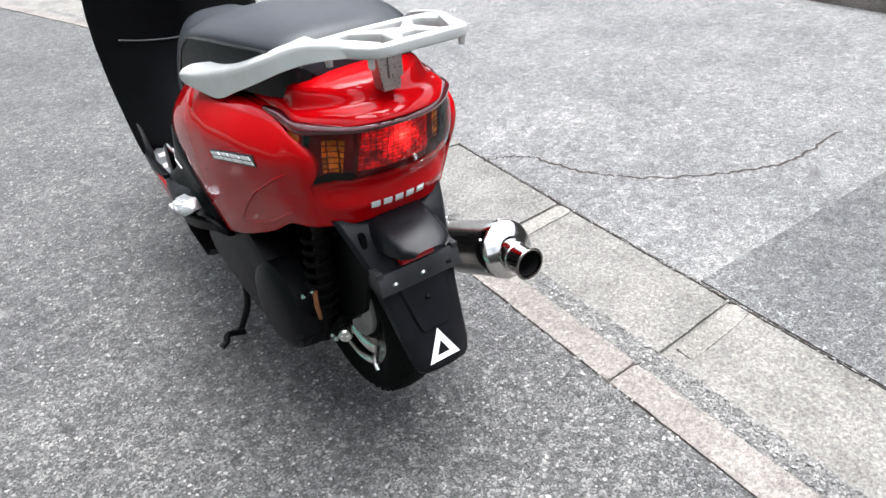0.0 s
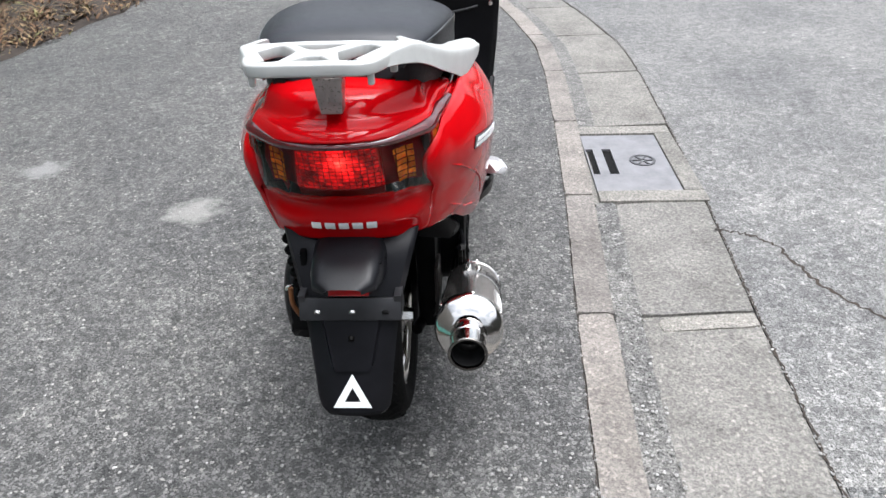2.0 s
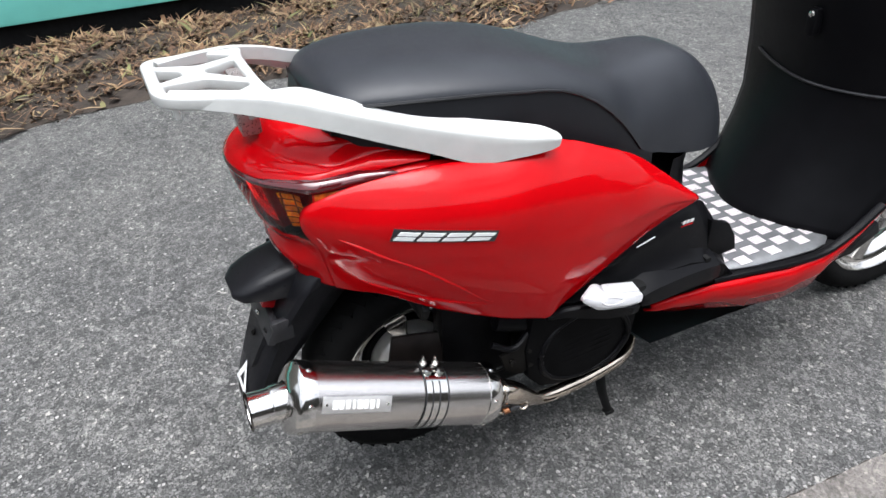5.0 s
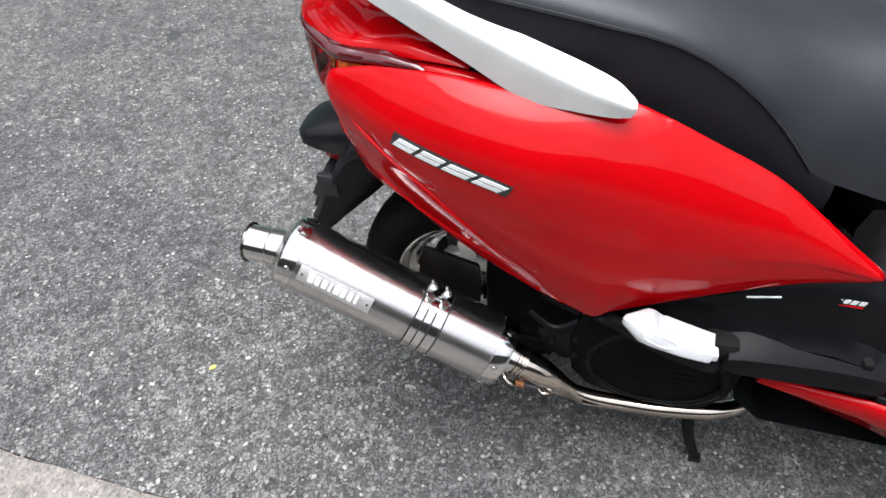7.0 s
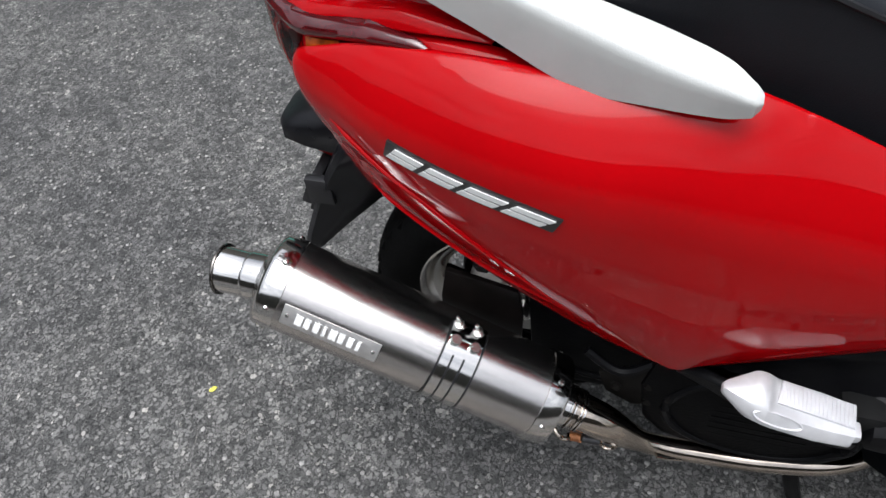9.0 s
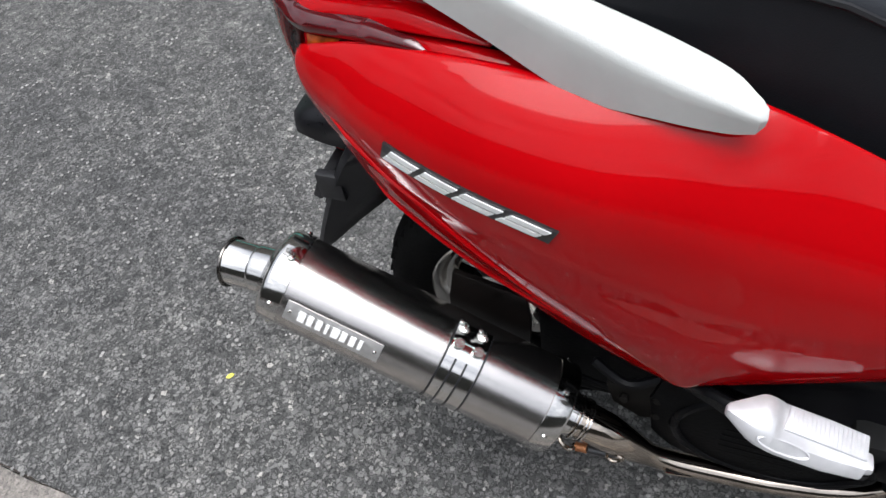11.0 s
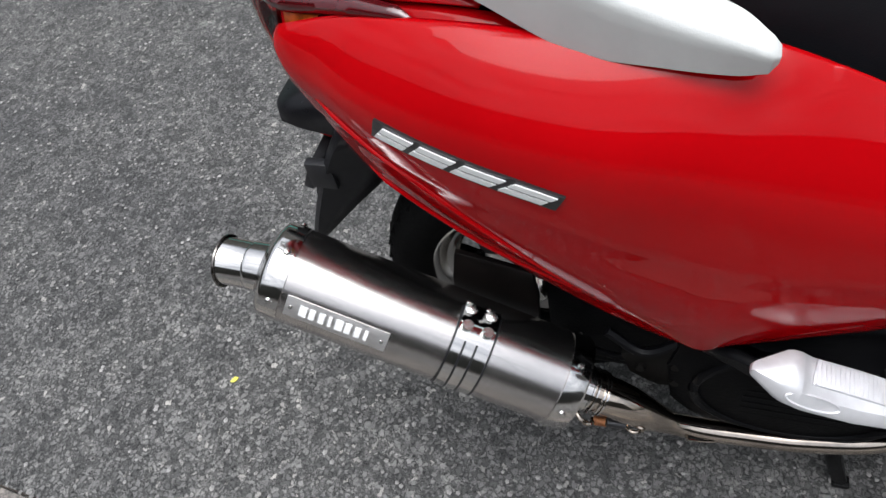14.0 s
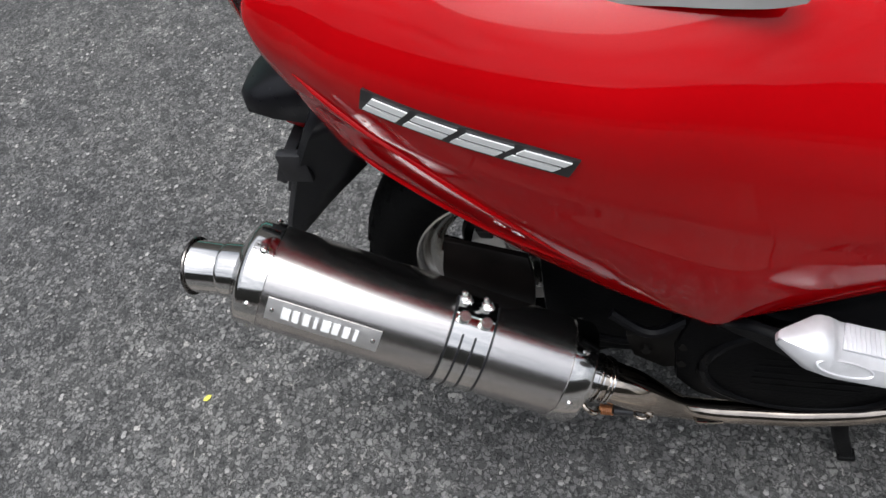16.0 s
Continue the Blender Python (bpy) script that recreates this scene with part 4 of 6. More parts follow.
for k in range(5):
    u0 = -0.74 + 0.3 * k
    part("maker_mark", grid([[cowl_point(u, v, tail_shape(u, v) + 0.0030) for v in (0.165, 0.19, 0.215, 0.235)] for u in np.linspace(u0, u0 + 0.22, 5)]), M_BADGE, cowl, "plain silver block" if k == 0 else "")


def build_seat():
    ys = [-0.036, -0.025, 0.0, 0.06, 0.14, 0.22, 0.30, 0.38, 0.44, 0.50, 0.56, 0.60, 0.635, 0.66, 0.675, 0.682]
    top = [0.752, 0.778, 0.794, 0.800, 0.797, 0.788, 0.770, 0.744, 0.731, 0.726, 0.722, 0.708, 0.680, 0.645, 0.608, 0.578]
    half = [0.075, 0.095, 0.112, 0.130, 0.142, 0.147, 0.146, 0.141, 0.134, 0.125, 0.114, 0.104, 0.092, 0.076, 0.055, 0.026]
    seam = [0.742, 0.757, 0.769, 0.769, 0.764, 0.754, 0.736, 0.682, 0.612, 0.585, 0.565, 0.556, 0.552, 0.552, 0.556, 0.562]
    bottom = [0.715, 0.710, 0.704, 0.700, 0.694, 0.680, 0.645, 0.605, 0.570, 0.552, 0.545, 0.551, 0.547, 0.547, 0.551, 0.557]
    P = spline([(a, b, c) for a, b, c in zip(ys, top, half)], 4)
    Q = spline([(a, b, c) for a, b, c in zip(ys, seam, bottom)], 4)
    upper, lower, line = [], [], []
    for (y, zt, w), (_, zs, zb) in zip(P, Q):
        dip = 0.007 * math.exp(-((y - 0.46) / 0.1) ** 2)
        row = [(0, y, zt - dip)]
        for k in range(1, 11):
            s = k / 10
            x = w * math.sin(s * math.pi / 2) ** 0.85
            z = zs + (zt - zs) * max(0, 1 - (x / w) ** 3.4) ** 0.62
            row.append((x, y, z - dip * (1 - s)))
        upper.append([(-x, yy, z) for x, yy, z in row[:0:-1]] + row)
        zs2 = min(zs, zt - 0.004)
        lower.append([(w, y, zs2), (w * 1.012, y, zs2 * 0.6 + zb * 0.4), (w * 0.985, y, zb)])
        line.append((w + 0.0008, y, zs2))
    return upper, lower, line


upper, lower, line = build_seat()
tip = [(0.0, 0.684, 0.570)] * len(upper[0])
tail = [(p[0] * 0.9, -0.037, 0.735) for p in upper[0]]
seat = part("seat", grid([tail] + upper + [tip]), M_SEAT, scooter, "dark grey vinyl saddle")
for s in (-1, 1):
    part("seat_side", grid([[(s * x, y, z) for x, y, z in r] for r in lower[:35]]), M_SEATSIDE, seat, "black vinyl side")
    part("piping", tube([(s * x, y, z) for x, y, z in line[2:34:3]], 0.0022, 6, 2), M_BADGEBLACK, seat)
part("seat_back_panel", grid([[(x, -0.034 + 0.5 * x * x, z) for x in np.linspace(-0.095, 0.095, 11)] for z in (0.700, 0.74, 0.764)]), M_SEATSIDE, seat)
part("seat_base", box(0, 0.28, 0.61, 0.2, 0.52, 0.10, 0.03), M_PLASTIC, scooter)


# luggage rack with side grips
def on_rack(x, y, up=0.0):
    """A place in the rack's plate, which rises a little towards the rear."""
    return (x, y, 0.795 + 0.013 * (-0.06 - y) / 0.16 + up)


def rounded(points, r, n=4):
    """A closed outline with its corners rounded."""
    out = []
    for i, b in enumerate(points):
        a, c = Vector(points[i - 1]), Vector(points[(i + 1) % len(points)])
        b = Vector(b)
        p, q = b + (a - b).normalized() * min(r, 0.45 * (a - b).length), b + (c - b).normalized() * min(r, 0.45 * (c - b).length)
        out += [p.lerp(b, t).lerp(b.lerp(q, t), t) for t in np.linspace(0, 1, n + 1)]
    return out


def build_plate():
    """The rack's flat top: a plate with four openings, all edges rounded over."""
    half = [(0.052, -0.222), (0.070, -0.213), (0.080, -0.190), (0.090, -0.150), (0.102, -0.115), (0.102, -0.092), (0.088, -0.088), (0.070, -0.093), (0.040, -0.096)]
    side_hole = [(0.079, -0.136), (0.062, -0.111), (0.050, -0.111), (0.025, -0.156), (0.035, -0.206), (0.061, -0.204)]
    loops = [rounded(half + [(-x, y) for x, y in half[::-1]], 0.010), rounded(side_hole, 0.006), rounded([(-x, y) for x, y in side_hole], 0.006)]
    loops += [rounded([(-0.038, -0.109), (0.038, -0.109), (0.007, -0.150), (-0.007, -0.150)], 0.005), rounded([(-0.025, -0.207), (-0.009, -0.179), (0.009, -0.179), (0.025, -0.207)], 0.004)]
    bm = bmesh.new()
    edges = []
    for loop in loops:
        vs = [bm.verts.new((p.x, p.y, 0)) for p in loop]
        edges += [bm.edges.new((vs[i], vs[(i + 1) % len(vs)])) for i in range(len(vs))]
    bmesh.ops.triangle_fill(bm, edges=edges, use_beauty=True, use_dissolve=False)
    up = bmesh.ops.extrude_face_region(bm, geom=bm.faces[:])["geom"]
    bmesh.ops.translate(bm, verts=[v for v in up if isinstance(v, bmesh.types.BMVert)], vec=(0, 0, 0.016))
    bm.normal_update()
    rim = [e for e in bm.edges if len(e.link_faces) == 2 and abs(e.verts[0].co.z - e.verts[1].co.z) < 1e-6 and abs(abs(e.link_faces[0].normal.z) - abs(e.link_faces[1].normal.z)) > 0.5]
    bmesh.ops.bevel(bm, geom=rim, offset=0.0036, segments=3, affect="EDGES", profile=0.5)
    for v in bm.verts:
        v.co.z += on_rack(v.co.x, v.co.y)[2] - 0.008 - 0.5 * v.co.x * v.co.x
    return bm


rack = part("luggage_rack", build_plate(), M_RACK, scooter, "silver-white luggage rack with side grips")


def grip(s):
    """A side grip: one sweep from the rack's rear corner down along the seat to a blunt point."""
    low = [(0.070, -0.208, 0.800), (0.094, -0.150, 0.789), (0.113, -0.100, 0.775), (0.124, -0.058, 0.759), (0.131, -0.022, 0.744), (0.140, 0.024, 0.724), (0.152, 0.080, 0.701), (0.167, 0.142, 0.676), (0.180, 0.195, 0.678), (0.188, 0.232, 0.682), (0.191, 0.249, 0.687)]
    top = [(0.067, -0.208, 0.812), (0.090, -0.150, 0.8075), (0.109, -0.100, 0.801), (0.120, -0.055, 0.788), (0.128, -0.018, 0.773), (0.138, 0.025, 0.757), (0.150, 0.080, 0.738), (0.165, 0.142, 0.720), (0.179, 0.195, 0.707), (0.189, 0.233, 0.7015), (0.192, 0.250, 0.698)]
    inner = [(0.050, -0.200, 0.813), (0.074, -0.145, 0.810), (0.090, -0.100, 0.806), (0.084, -0.058, 0.800), (0.096, -0.020, 0.785), (0.114, 0.025, 0.769), (0.128, 0.080, 0.752), (0.143, 0.142, 0.736), (0.157, 0.195, 0.7245), (0.170, 0.230, 0.716), (0.182, 0.249, 0.7065)]
    L, T, I = (spline([(s * (x - (0.009 * eased(-0.05, 0.2, y) if s < 0 else 0.0)), y, z) for x, y, z in c], 7) for c in (low, top, inner))
    rows = []
    for q, t, i in zip(L, T, I):
        drop = Vector((0, 0, -min(0.020, 0.8 * (t.z - q.z))))
        rows.append([q.lerp(t, 0.06), q.lerp(t, 0.3), q.lerp(t, 0.7), q.lerp(t, 0.9), t.lerp(q, 0.02).lerp(i, 0.06), t.lerp(i, 0.2), t.lerp(i, 0.55), t.lerp(i, 0.9), i + drop * 0.12, i + drop * 0.5, i + drop, (i + drop).lerp(q, 0.55), q.lerp(i + drop, 0.06)])
    end = [L[-1].lerp(T[-1], 0.5).lerp(I[-1], 0.4) + Vector((0, 0.0035, 0))] * 13
    return capped(grid(rows + [[p.lerp(e, 0.5) + Vector((0, 0.0022, 0)) for p, e in zip(rows[-1], end)]], close=True))


for s in (-1, 1):
    part("side_grip", grip(s), M_RACK, rack)
    part("fixing_pin", tube([(s * 0.113, -0.04, 0.782), (s * 0.113, -0.041, 0.764)], lambda f: 0.0062 - 0.0015 * f, 10, 2), M_RACK, rack)
    part("fixing_pin", tube([(s * 0.085, -0.118, 0.792), (s * 0.085, -0.119, 0.772)], lambda f: 0.0062 - 0.0015 * f, 10, 2), M_RACK, rack)
    part("end_hook", box(s * 0.068, -0.200, 0.794, 0.008, 0.008, 0.022, 0.003), M_RACK, rack)
part("rack_post", prism([(-0.024, 0), (0.024, 0), (0.016, -0.080), (-0.012, -0.080)], 0.026, Matrix.Translation((0, -0.099, 0.799)) @ Matrix.Rotation(radians(90), 4, "X"), 0.003), M_POST, rack, "silver mounting post")
part("post_recess", box(0.008, -0.1265, 0.752, 0.022, 0.004, 0.030, 0.001), M_POST, rack)

# rear mudguard with plate bracket
GUARD = [(0.527, -0.082, 0.098), (0.486, -0.108, 0.086), (0.433, -0.138, 0.071), (0.386, -0.160, 0.063), (0.339, -0.181, 0.057), (0.300, -0.1965, 0.0535), (0.284, -0.203, 0.050), (0.277, -0.206, 0.043)]


def build_guard():
    rows = []
    for z, y, w in GUARD:
        d = np.interp(z, [0.279, 0.298, 0.34, 0.4, 0.46, 0.53], [0.010, 0.026, 0.058, 0.105, 0.135, 0.165])
        rise = 0.5 * d
        rows.append([(-w * 0.96, y + d, z + rise), (-w, y + d * 0.5, z + rise * 0.5), (-w, y + 0.006, z), (-w + 0.006, y, z), (-w * 0.4, y - 0.004, z), (0, y - 0.005, z), (w * 0.4, y - 0.004, z), (w - 0.006, y, z), (w, y + 0.006, z), (w, y + d * 0.5, z + rise * 0.5), (w * 0.96, y + d, z + rise)])
    return grid(rows)


guard = solid(part("rear_mudguard", build_guard(), M_GUARD, scooter, "matt black plastic rear mudguard"), 0.005)


def on_guard(x, z, out=0.0):
    y = float(np.interp(z, [g[0] for g in GUARD][::-1], [g[1] for g in GUARD][::-1]))
    n = Vector((0, -0.9, -0.44))
    return Vector((x, y - 0.005, z)) + n * out


def tri_ring():
    """The white triangle sticker, with an open middle."""
    a, b, c = Vector((-0.001, 0.343)), Vector((-0.031, 0.294)), Vector((0.027, 0.294))
    m = (a + b + c) / 3
    outer, inner = [a, b, c], [m + (q - m) * 0.42 - Vector((0, 0.001)) for q in (a, b, c)]
    bm = bmesh.new()
    for i in range(3):
        p, q, r, t = outer[i], outer[(i + 1) % 3], inner[(i + 1) % 3], inner[i]
        rows = [[on_guard(*(p.lerp(q, f).lerp(t.lerp(r, f), g)), 0.0062) for f in np.linspace(0, 1, 7)] for g in (0, 0.5, 1)]
        grid(rows, bm)
    return bm


part("triangle_sticker", tri_ring(), M_WHITE, guard, "white open triangle sticker", False)
part("raised_rib", grid([[on_guard(x, z, o) for x, o in ((-w, 0.001), (-w + 0.004, 0.0095), (w - 0.004, 0.0095), (w, 0.001))] for z, w in ((0.425, 0.046), (0.39, 0.039), (0.355, 0.032), (0.349, 0.028))]), M_GUARD, guard)
part("plate_screw", lathe([(0.0, 0.006), (0.004, 0.006), (0.005, 0.0)], frame_of(on_guard(0, 0.395, 0.007), on_guard(0, 0.395, 0.1)), 10), M_DARKMETAL, guard)
bracket = part("plate_bracket", box(0, -0.150, 0.431, 0.150, 0.012, 0.034, 0.003, Matrix.Rotation(radians(-24), 4, "X")), M_BRACKET, guard, "black number plate bracket")
for s in (-1, 1):
    part("bracket_end", box(s * 0.070, -0.136, 0.436, 0.011, 0.030, 0.036, 0.002), M_BRACKET, bracket)
for x in (-0.048, 0.003, 0.052):
    part("screw_hole", lathe([(0.0, 0.0035), (0.0048, 0.0035), (0.0062, 0.0)], frame_of((x, -0.1555, 0.4285), (x, -0.28, 0.3735)), 12), M_BOLT if x < 0.04 else M_VOID, bracket)


def build_cap():
    """The hooded plate lamp over the bracket."""
    rows = []
    for f in np.linspace(0, 1, 9):
        y = -0.088 - 0.102 * f
        w = np.interp(f, [0, 0.6, 0.9, 1], [0.056, 0.052, 0.044, 0.026])
        zt = 0.528 - 0.018 * f - 0.018 * f ** 3
        zb = 0.474 + 0.010 * f
        if zb > zt - 0.006:
            zb = zt - 0.006
        rows.append([(w * math.copysign(abs(math.cos(a)) ** 0.45, math.cos(a)), y, zb + (zt - zb) * max(0, math.sin(a)) ** 0.6) for a in np.linspace(0, math.pi, 15)])
    return capped(grid(rows))


part("plate_lamp_hood", build_cap(), M_FENDER, guard, "black hooded plate lamp")
part("reflector", box(0.0, -0.140, 0.462, 0.060, 0.02, 0.024, 0.003, Matrix.Rotation(radians(-24), 4, "X")), M_REFLECT, guard, "red rear reflector")


# wheels
def build_wheel(name, centre, radius, width, rim_r, label):
    ax = Matrix.Translation(centre) @ Matrix.Rotation(radians(90), 4, "Y")
    w = part(name, lathe([(rim_r - 0.004, -width * 0.36), (rim_r + 0.012, -width * 0.47), ((rim_r + radius) / 2, -width * 0.5), (radius - 0.02, -width * 0.46), (radius - 0.006, -width * 0.33), (radius, -width * 0.15), (radius + 0.001, 0), (radius, width * 0.15), (radius - 0.006, width * 0.33), (radius - 0.02, width * 0.46), ((rim_r + radius) / 2, width * 0.5), (rim_r + 0.012, width * 0.47), (rim_r - 0.004, width * 0.36)], ax, 64), M_RUBBER, scooter, label)
    lip = [(rim_r - 0.030, 0.000), (rim_r - 0.029, 0.014), (rim_r - 0.022, 0.020), (rim_r - 0.016, 0.022), (rim_r - 0.012, 0.029), (rim_r - 0.009, 0.034), (rim_r - 0.004, 0.0375), (rim_r, 0.036), (rim_r + 0.001, 0.032)]
    part("rim", lathe([(r, -h) for r, h in lip[:0:-1]] + lip + [(rim_r - 0.014, 0.016), (rim_r - 0.020, 0.0), (rim_r - 0.014, -0.016), (rim_r + 0.001, -0.032)], ax, 72), M_ALLOY, w, "silver cast rim")
    part("hub", lathe([(0.0, -0.035), (0.032, -0.035), (0.036, -0.028), (0.036, 0.028), (0.032, 0.035), (0.0, 0.035)], ax, 28), M_ALLOY, w)
    part("hub_plate", lathe([(0.0, -0.004), (0.080, -0.004), (0.084, -0.012), (0.080, -0.020), (0.0, -0.020)], ax, 40), M_CASE, w, "black hub plate")
    part("brake_drum", lathe([(0.0, 0.030), (0.058, 0.030), (0.066, 0.026), (0.070, 0.018), (0.070, -0.030), (0.0, -0.031)], ax, 40), M_DRUM, w, "dull aluminium brake drum")
    for k in range(5):
        a = radians(72 * k + 15)
        d = Matrix.Translation(centre) @ Matrix.Rotation(a, 4, "X")
        part("spoke", prism([(-0.017, 0.03), (0.017, 0.03), (0.011, 0.075), (0.020, rim_r - 0.03), (-0.020, rim_r - 0.03), (-0.011, 0.075)], 0.026, d @ Matrix.Translation((-0.0, 0, 0)) @ Matrix(((0, 0, 1, 0.004), (1, 0, 0, 0), (0, 1, 0, 0), (0, 0, 0, 1))), 0.003), M_ALLOY, w)
    rng = random.Random(2)
    tread = bmesh.new()
    for k in range(44):
        a = 2 * math.pi * k / 44
        for s in (-1, 1):
            m = Matrix.Translation(centre) @ Matrix.Rotation(a + s * 0.03, 4, "X") @ Matrix.Translation((s * width * 0.23, 0, radius - 0.0060)) @ Matrix.Rotation(radians(s * 35), 4, "Z") @ Matrix.Rotation(radians(s * 12), 4, "Y")
            own = bmesh.new()
            bmesh.ops.create_cube(own, size=1.0, matrix=m @ Matrix.Diagonal((width * 0.26, 0.016, 0.0062, 1)))
            join(tread, own)
    tagged(part("tyre_tread", tread, M_RUBBER, w, "", False), kind="stuff")
    return w


build_wheel("rear_wheel", AXLE, 0.191, 0.098, 0.131, "black tyre of the rear wheel")
build_wheel("front_wheel", FRONT, 0.231, 0.090, 0.174, "black tyre of the front wheel")

# engine, swing arm, shock, stand
case = part("belt_case", prism([(0.02, 0.235), (0.06, 0.208), (0.12, 0.195), (0.22, 0.195), (0.36, 0.205), (0.46, 0.23), (0.49, 0.28), (0.46, 0.34), (0.36, 0.40), (0.20, 0.42), (0.10, 0.36), (0.04, 0.315), (0.01, 0.27)], 0.08, Matrix(((0, 0, 1, -0.158), (1, 0, 0, 0), (0, 1, 0, 0), (0, 0, 0, 1))), 0.030), M_PLASTIC, scooter, "black belt drive case")
part("case_cover", lathe([(0.0, 0.020), (0.03, 0.0192), (0.06, 0.0155), (0.080, 0.008), (0.088, 0.0), (0.090, -0.04)], frame_of((-0.150, 0.105, 0.288), (-1, 0.05, 0.30)), 40), M_PLASTIC, case)
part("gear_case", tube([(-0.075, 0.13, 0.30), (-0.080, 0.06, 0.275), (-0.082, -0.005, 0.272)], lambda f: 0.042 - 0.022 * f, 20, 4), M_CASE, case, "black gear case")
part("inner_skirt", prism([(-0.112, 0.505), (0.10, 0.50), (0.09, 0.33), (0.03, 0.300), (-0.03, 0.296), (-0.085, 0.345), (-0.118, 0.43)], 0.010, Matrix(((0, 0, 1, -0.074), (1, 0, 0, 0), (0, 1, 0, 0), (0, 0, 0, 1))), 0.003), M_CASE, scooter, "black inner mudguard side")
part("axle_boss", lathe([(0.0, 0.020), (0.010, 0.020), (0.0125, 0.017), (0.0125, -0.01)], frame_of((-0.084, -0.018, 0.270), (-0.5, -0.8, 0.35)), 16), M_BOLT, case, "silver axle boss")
part("engine_block", box(0.01, 0.36, 0.25, 0.20, 0.22, 0.15, 0.03), M_CASE, scooter, "near-black engine block")
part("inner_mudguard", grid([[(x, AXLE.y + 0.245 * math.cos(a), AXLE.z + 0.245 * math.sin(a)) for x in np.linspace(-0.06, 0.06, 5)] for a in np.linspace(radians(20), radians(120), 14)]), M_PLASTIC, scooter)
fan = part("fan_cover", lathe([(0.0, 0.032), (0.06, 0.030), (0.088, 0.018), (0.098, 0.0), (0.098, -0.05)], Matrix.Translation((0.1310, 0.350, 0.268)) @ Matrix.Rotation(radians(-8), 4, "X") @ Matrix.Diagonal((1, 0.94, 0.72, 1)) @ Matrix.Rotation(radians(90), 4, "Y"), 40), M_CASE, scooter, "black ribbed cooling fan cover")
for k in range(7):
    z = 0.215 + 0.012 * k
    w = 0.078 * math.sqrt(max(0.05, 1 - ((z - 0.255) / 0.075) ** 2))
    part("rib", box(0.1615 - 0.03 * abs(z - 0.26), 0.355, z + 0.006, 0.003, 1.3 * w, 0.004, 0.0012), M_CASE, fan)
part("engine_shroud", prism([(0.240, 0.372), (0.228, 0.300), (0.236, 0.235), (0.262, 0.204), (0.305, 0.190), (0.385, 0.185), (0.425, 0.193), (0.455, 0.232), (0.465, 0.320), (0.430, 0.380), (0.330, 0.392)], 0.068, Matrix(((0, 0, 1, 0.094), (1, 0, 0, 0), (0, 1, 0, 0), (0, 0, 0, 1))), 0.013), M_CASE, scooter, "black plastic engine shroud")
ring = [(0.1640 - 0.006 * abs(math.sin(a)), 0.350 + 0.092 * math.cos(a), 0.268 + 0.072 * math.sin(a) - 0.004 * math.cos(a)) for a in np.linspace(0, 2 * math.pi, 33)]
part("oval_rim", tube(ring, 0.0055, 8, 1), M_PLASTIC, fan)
# Plain plate added to fill the deep shade beside the engine with black.
part("engine_side", prism([(0.105, 0.195), (0.100, 0.34), (0.10, 0.42), (0.10, 0.475), (0.20, 0.47), (0.30, 0.43), (0.43, 0.42), (0.49, 0.30), (0.45, 0.21), (0.30, 0.195)], 0.04, Matrix(((0, 0, 1, 0.072), (1, 0, 0, 0), (0, 1, 0, 0), (0, 0, 0, 1))), 0.012), M_CASE, scooter, "near-black engine flank")
part("intake_hose", tube([(0.125, 0.19, 0.36), (0.135, 0.24, 0.345), (0.13, 0.29, 0.33), (0.12, 0.33, 0.31)], 0.017, 14, 5), M_PLASTIC, scooter, "black ribbed hose")
part("brake_cable", tube([(0.10, 0.08, 0.24), (0.128, 0.17, 0.25), (0.138, 0.24, 0.27), (0.125, 0.32, 0.235)], 0.004, 8, 6), M_PLASTIC, scooter)
part("axle_nut", lathe([(0.0, 0.02), (0.013, 0.02), (0.015, 0.0)], frame_of((0.045, AXLE.y, AXLE.z), (1, AXLE.y, AXLE.z)), 6), M_BOLT, scooter)
shock = part("shock_absorber", tube([(-0.105, 0.03, 0.24), (-0.098, 0.0, 0.38), (-0.095, -0.015, 0.5)], 0.014, 14, 4), M_DARKMETAL, scooter, "dark rear shock absorber with coil spring")
coil = [(-0.1 + 0.024 * math.cos(t), 0.018 - 0.028 * t / 50 + 0.024 * math.sin(t), 0.29 + 0.19 * t / 50) for t in np.linspace(0, 50, 160)]
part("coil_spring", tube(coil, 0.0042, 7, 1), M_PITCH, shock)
part("shock_foot", tube([(-0.125, 0.035, 0.238), (-0.09, 0.03, 0.242)], 0.011, 12, 2), M_BOLT, shock, "silver shock mount")
part("rusty_cable_clip", tube([(-0.126, -0.018, 0.376), (-0.127, -0.018, 0.345), (-0.121, -0.008, 0.312)], 0.0042, 8, 4), M_RUST, shock)
for bx, by, bz, br in ((-0.100, -0.012, 0.261, 0.006), (-0.100, 0.005, 0.258, 0.0045), (-0.135, 0.012, 0.356, 0.005), (-0.125, -0.008, 0.372, 0.004)):
    part("case_bolt", lathe([(0.0, 0.011), (br * 0.75, 0.011), (br, 0.009), (br, 0.0)], frame_of((bx, by, bz), (bx - 0.5, by - 0.8, bz + 0.3)), 6), M_BOLT, case)
part("valve_stem", tube([(-0.045, -0.055, 0.235), (-0.062, -0.075, 0.222), (-0.064, -0.085, 0.212)], 0.0042, 8, 3), M_BOLT, case)
part("engine_bracket", prism([(0.185, 0.305), (0.235, 0.325), (0.262, 0.300), (0.258, 0.262), (0.225, 0.250), (0.195, 0.270)], 0.008, Matrix(((0, 0, 1, 0.148), (1, 0, 0, 0), (0, 1, 0, 0), (0, 0, 0, 1))), 0.0015), M_DARKMETAL, scooter, "black engine bracket")
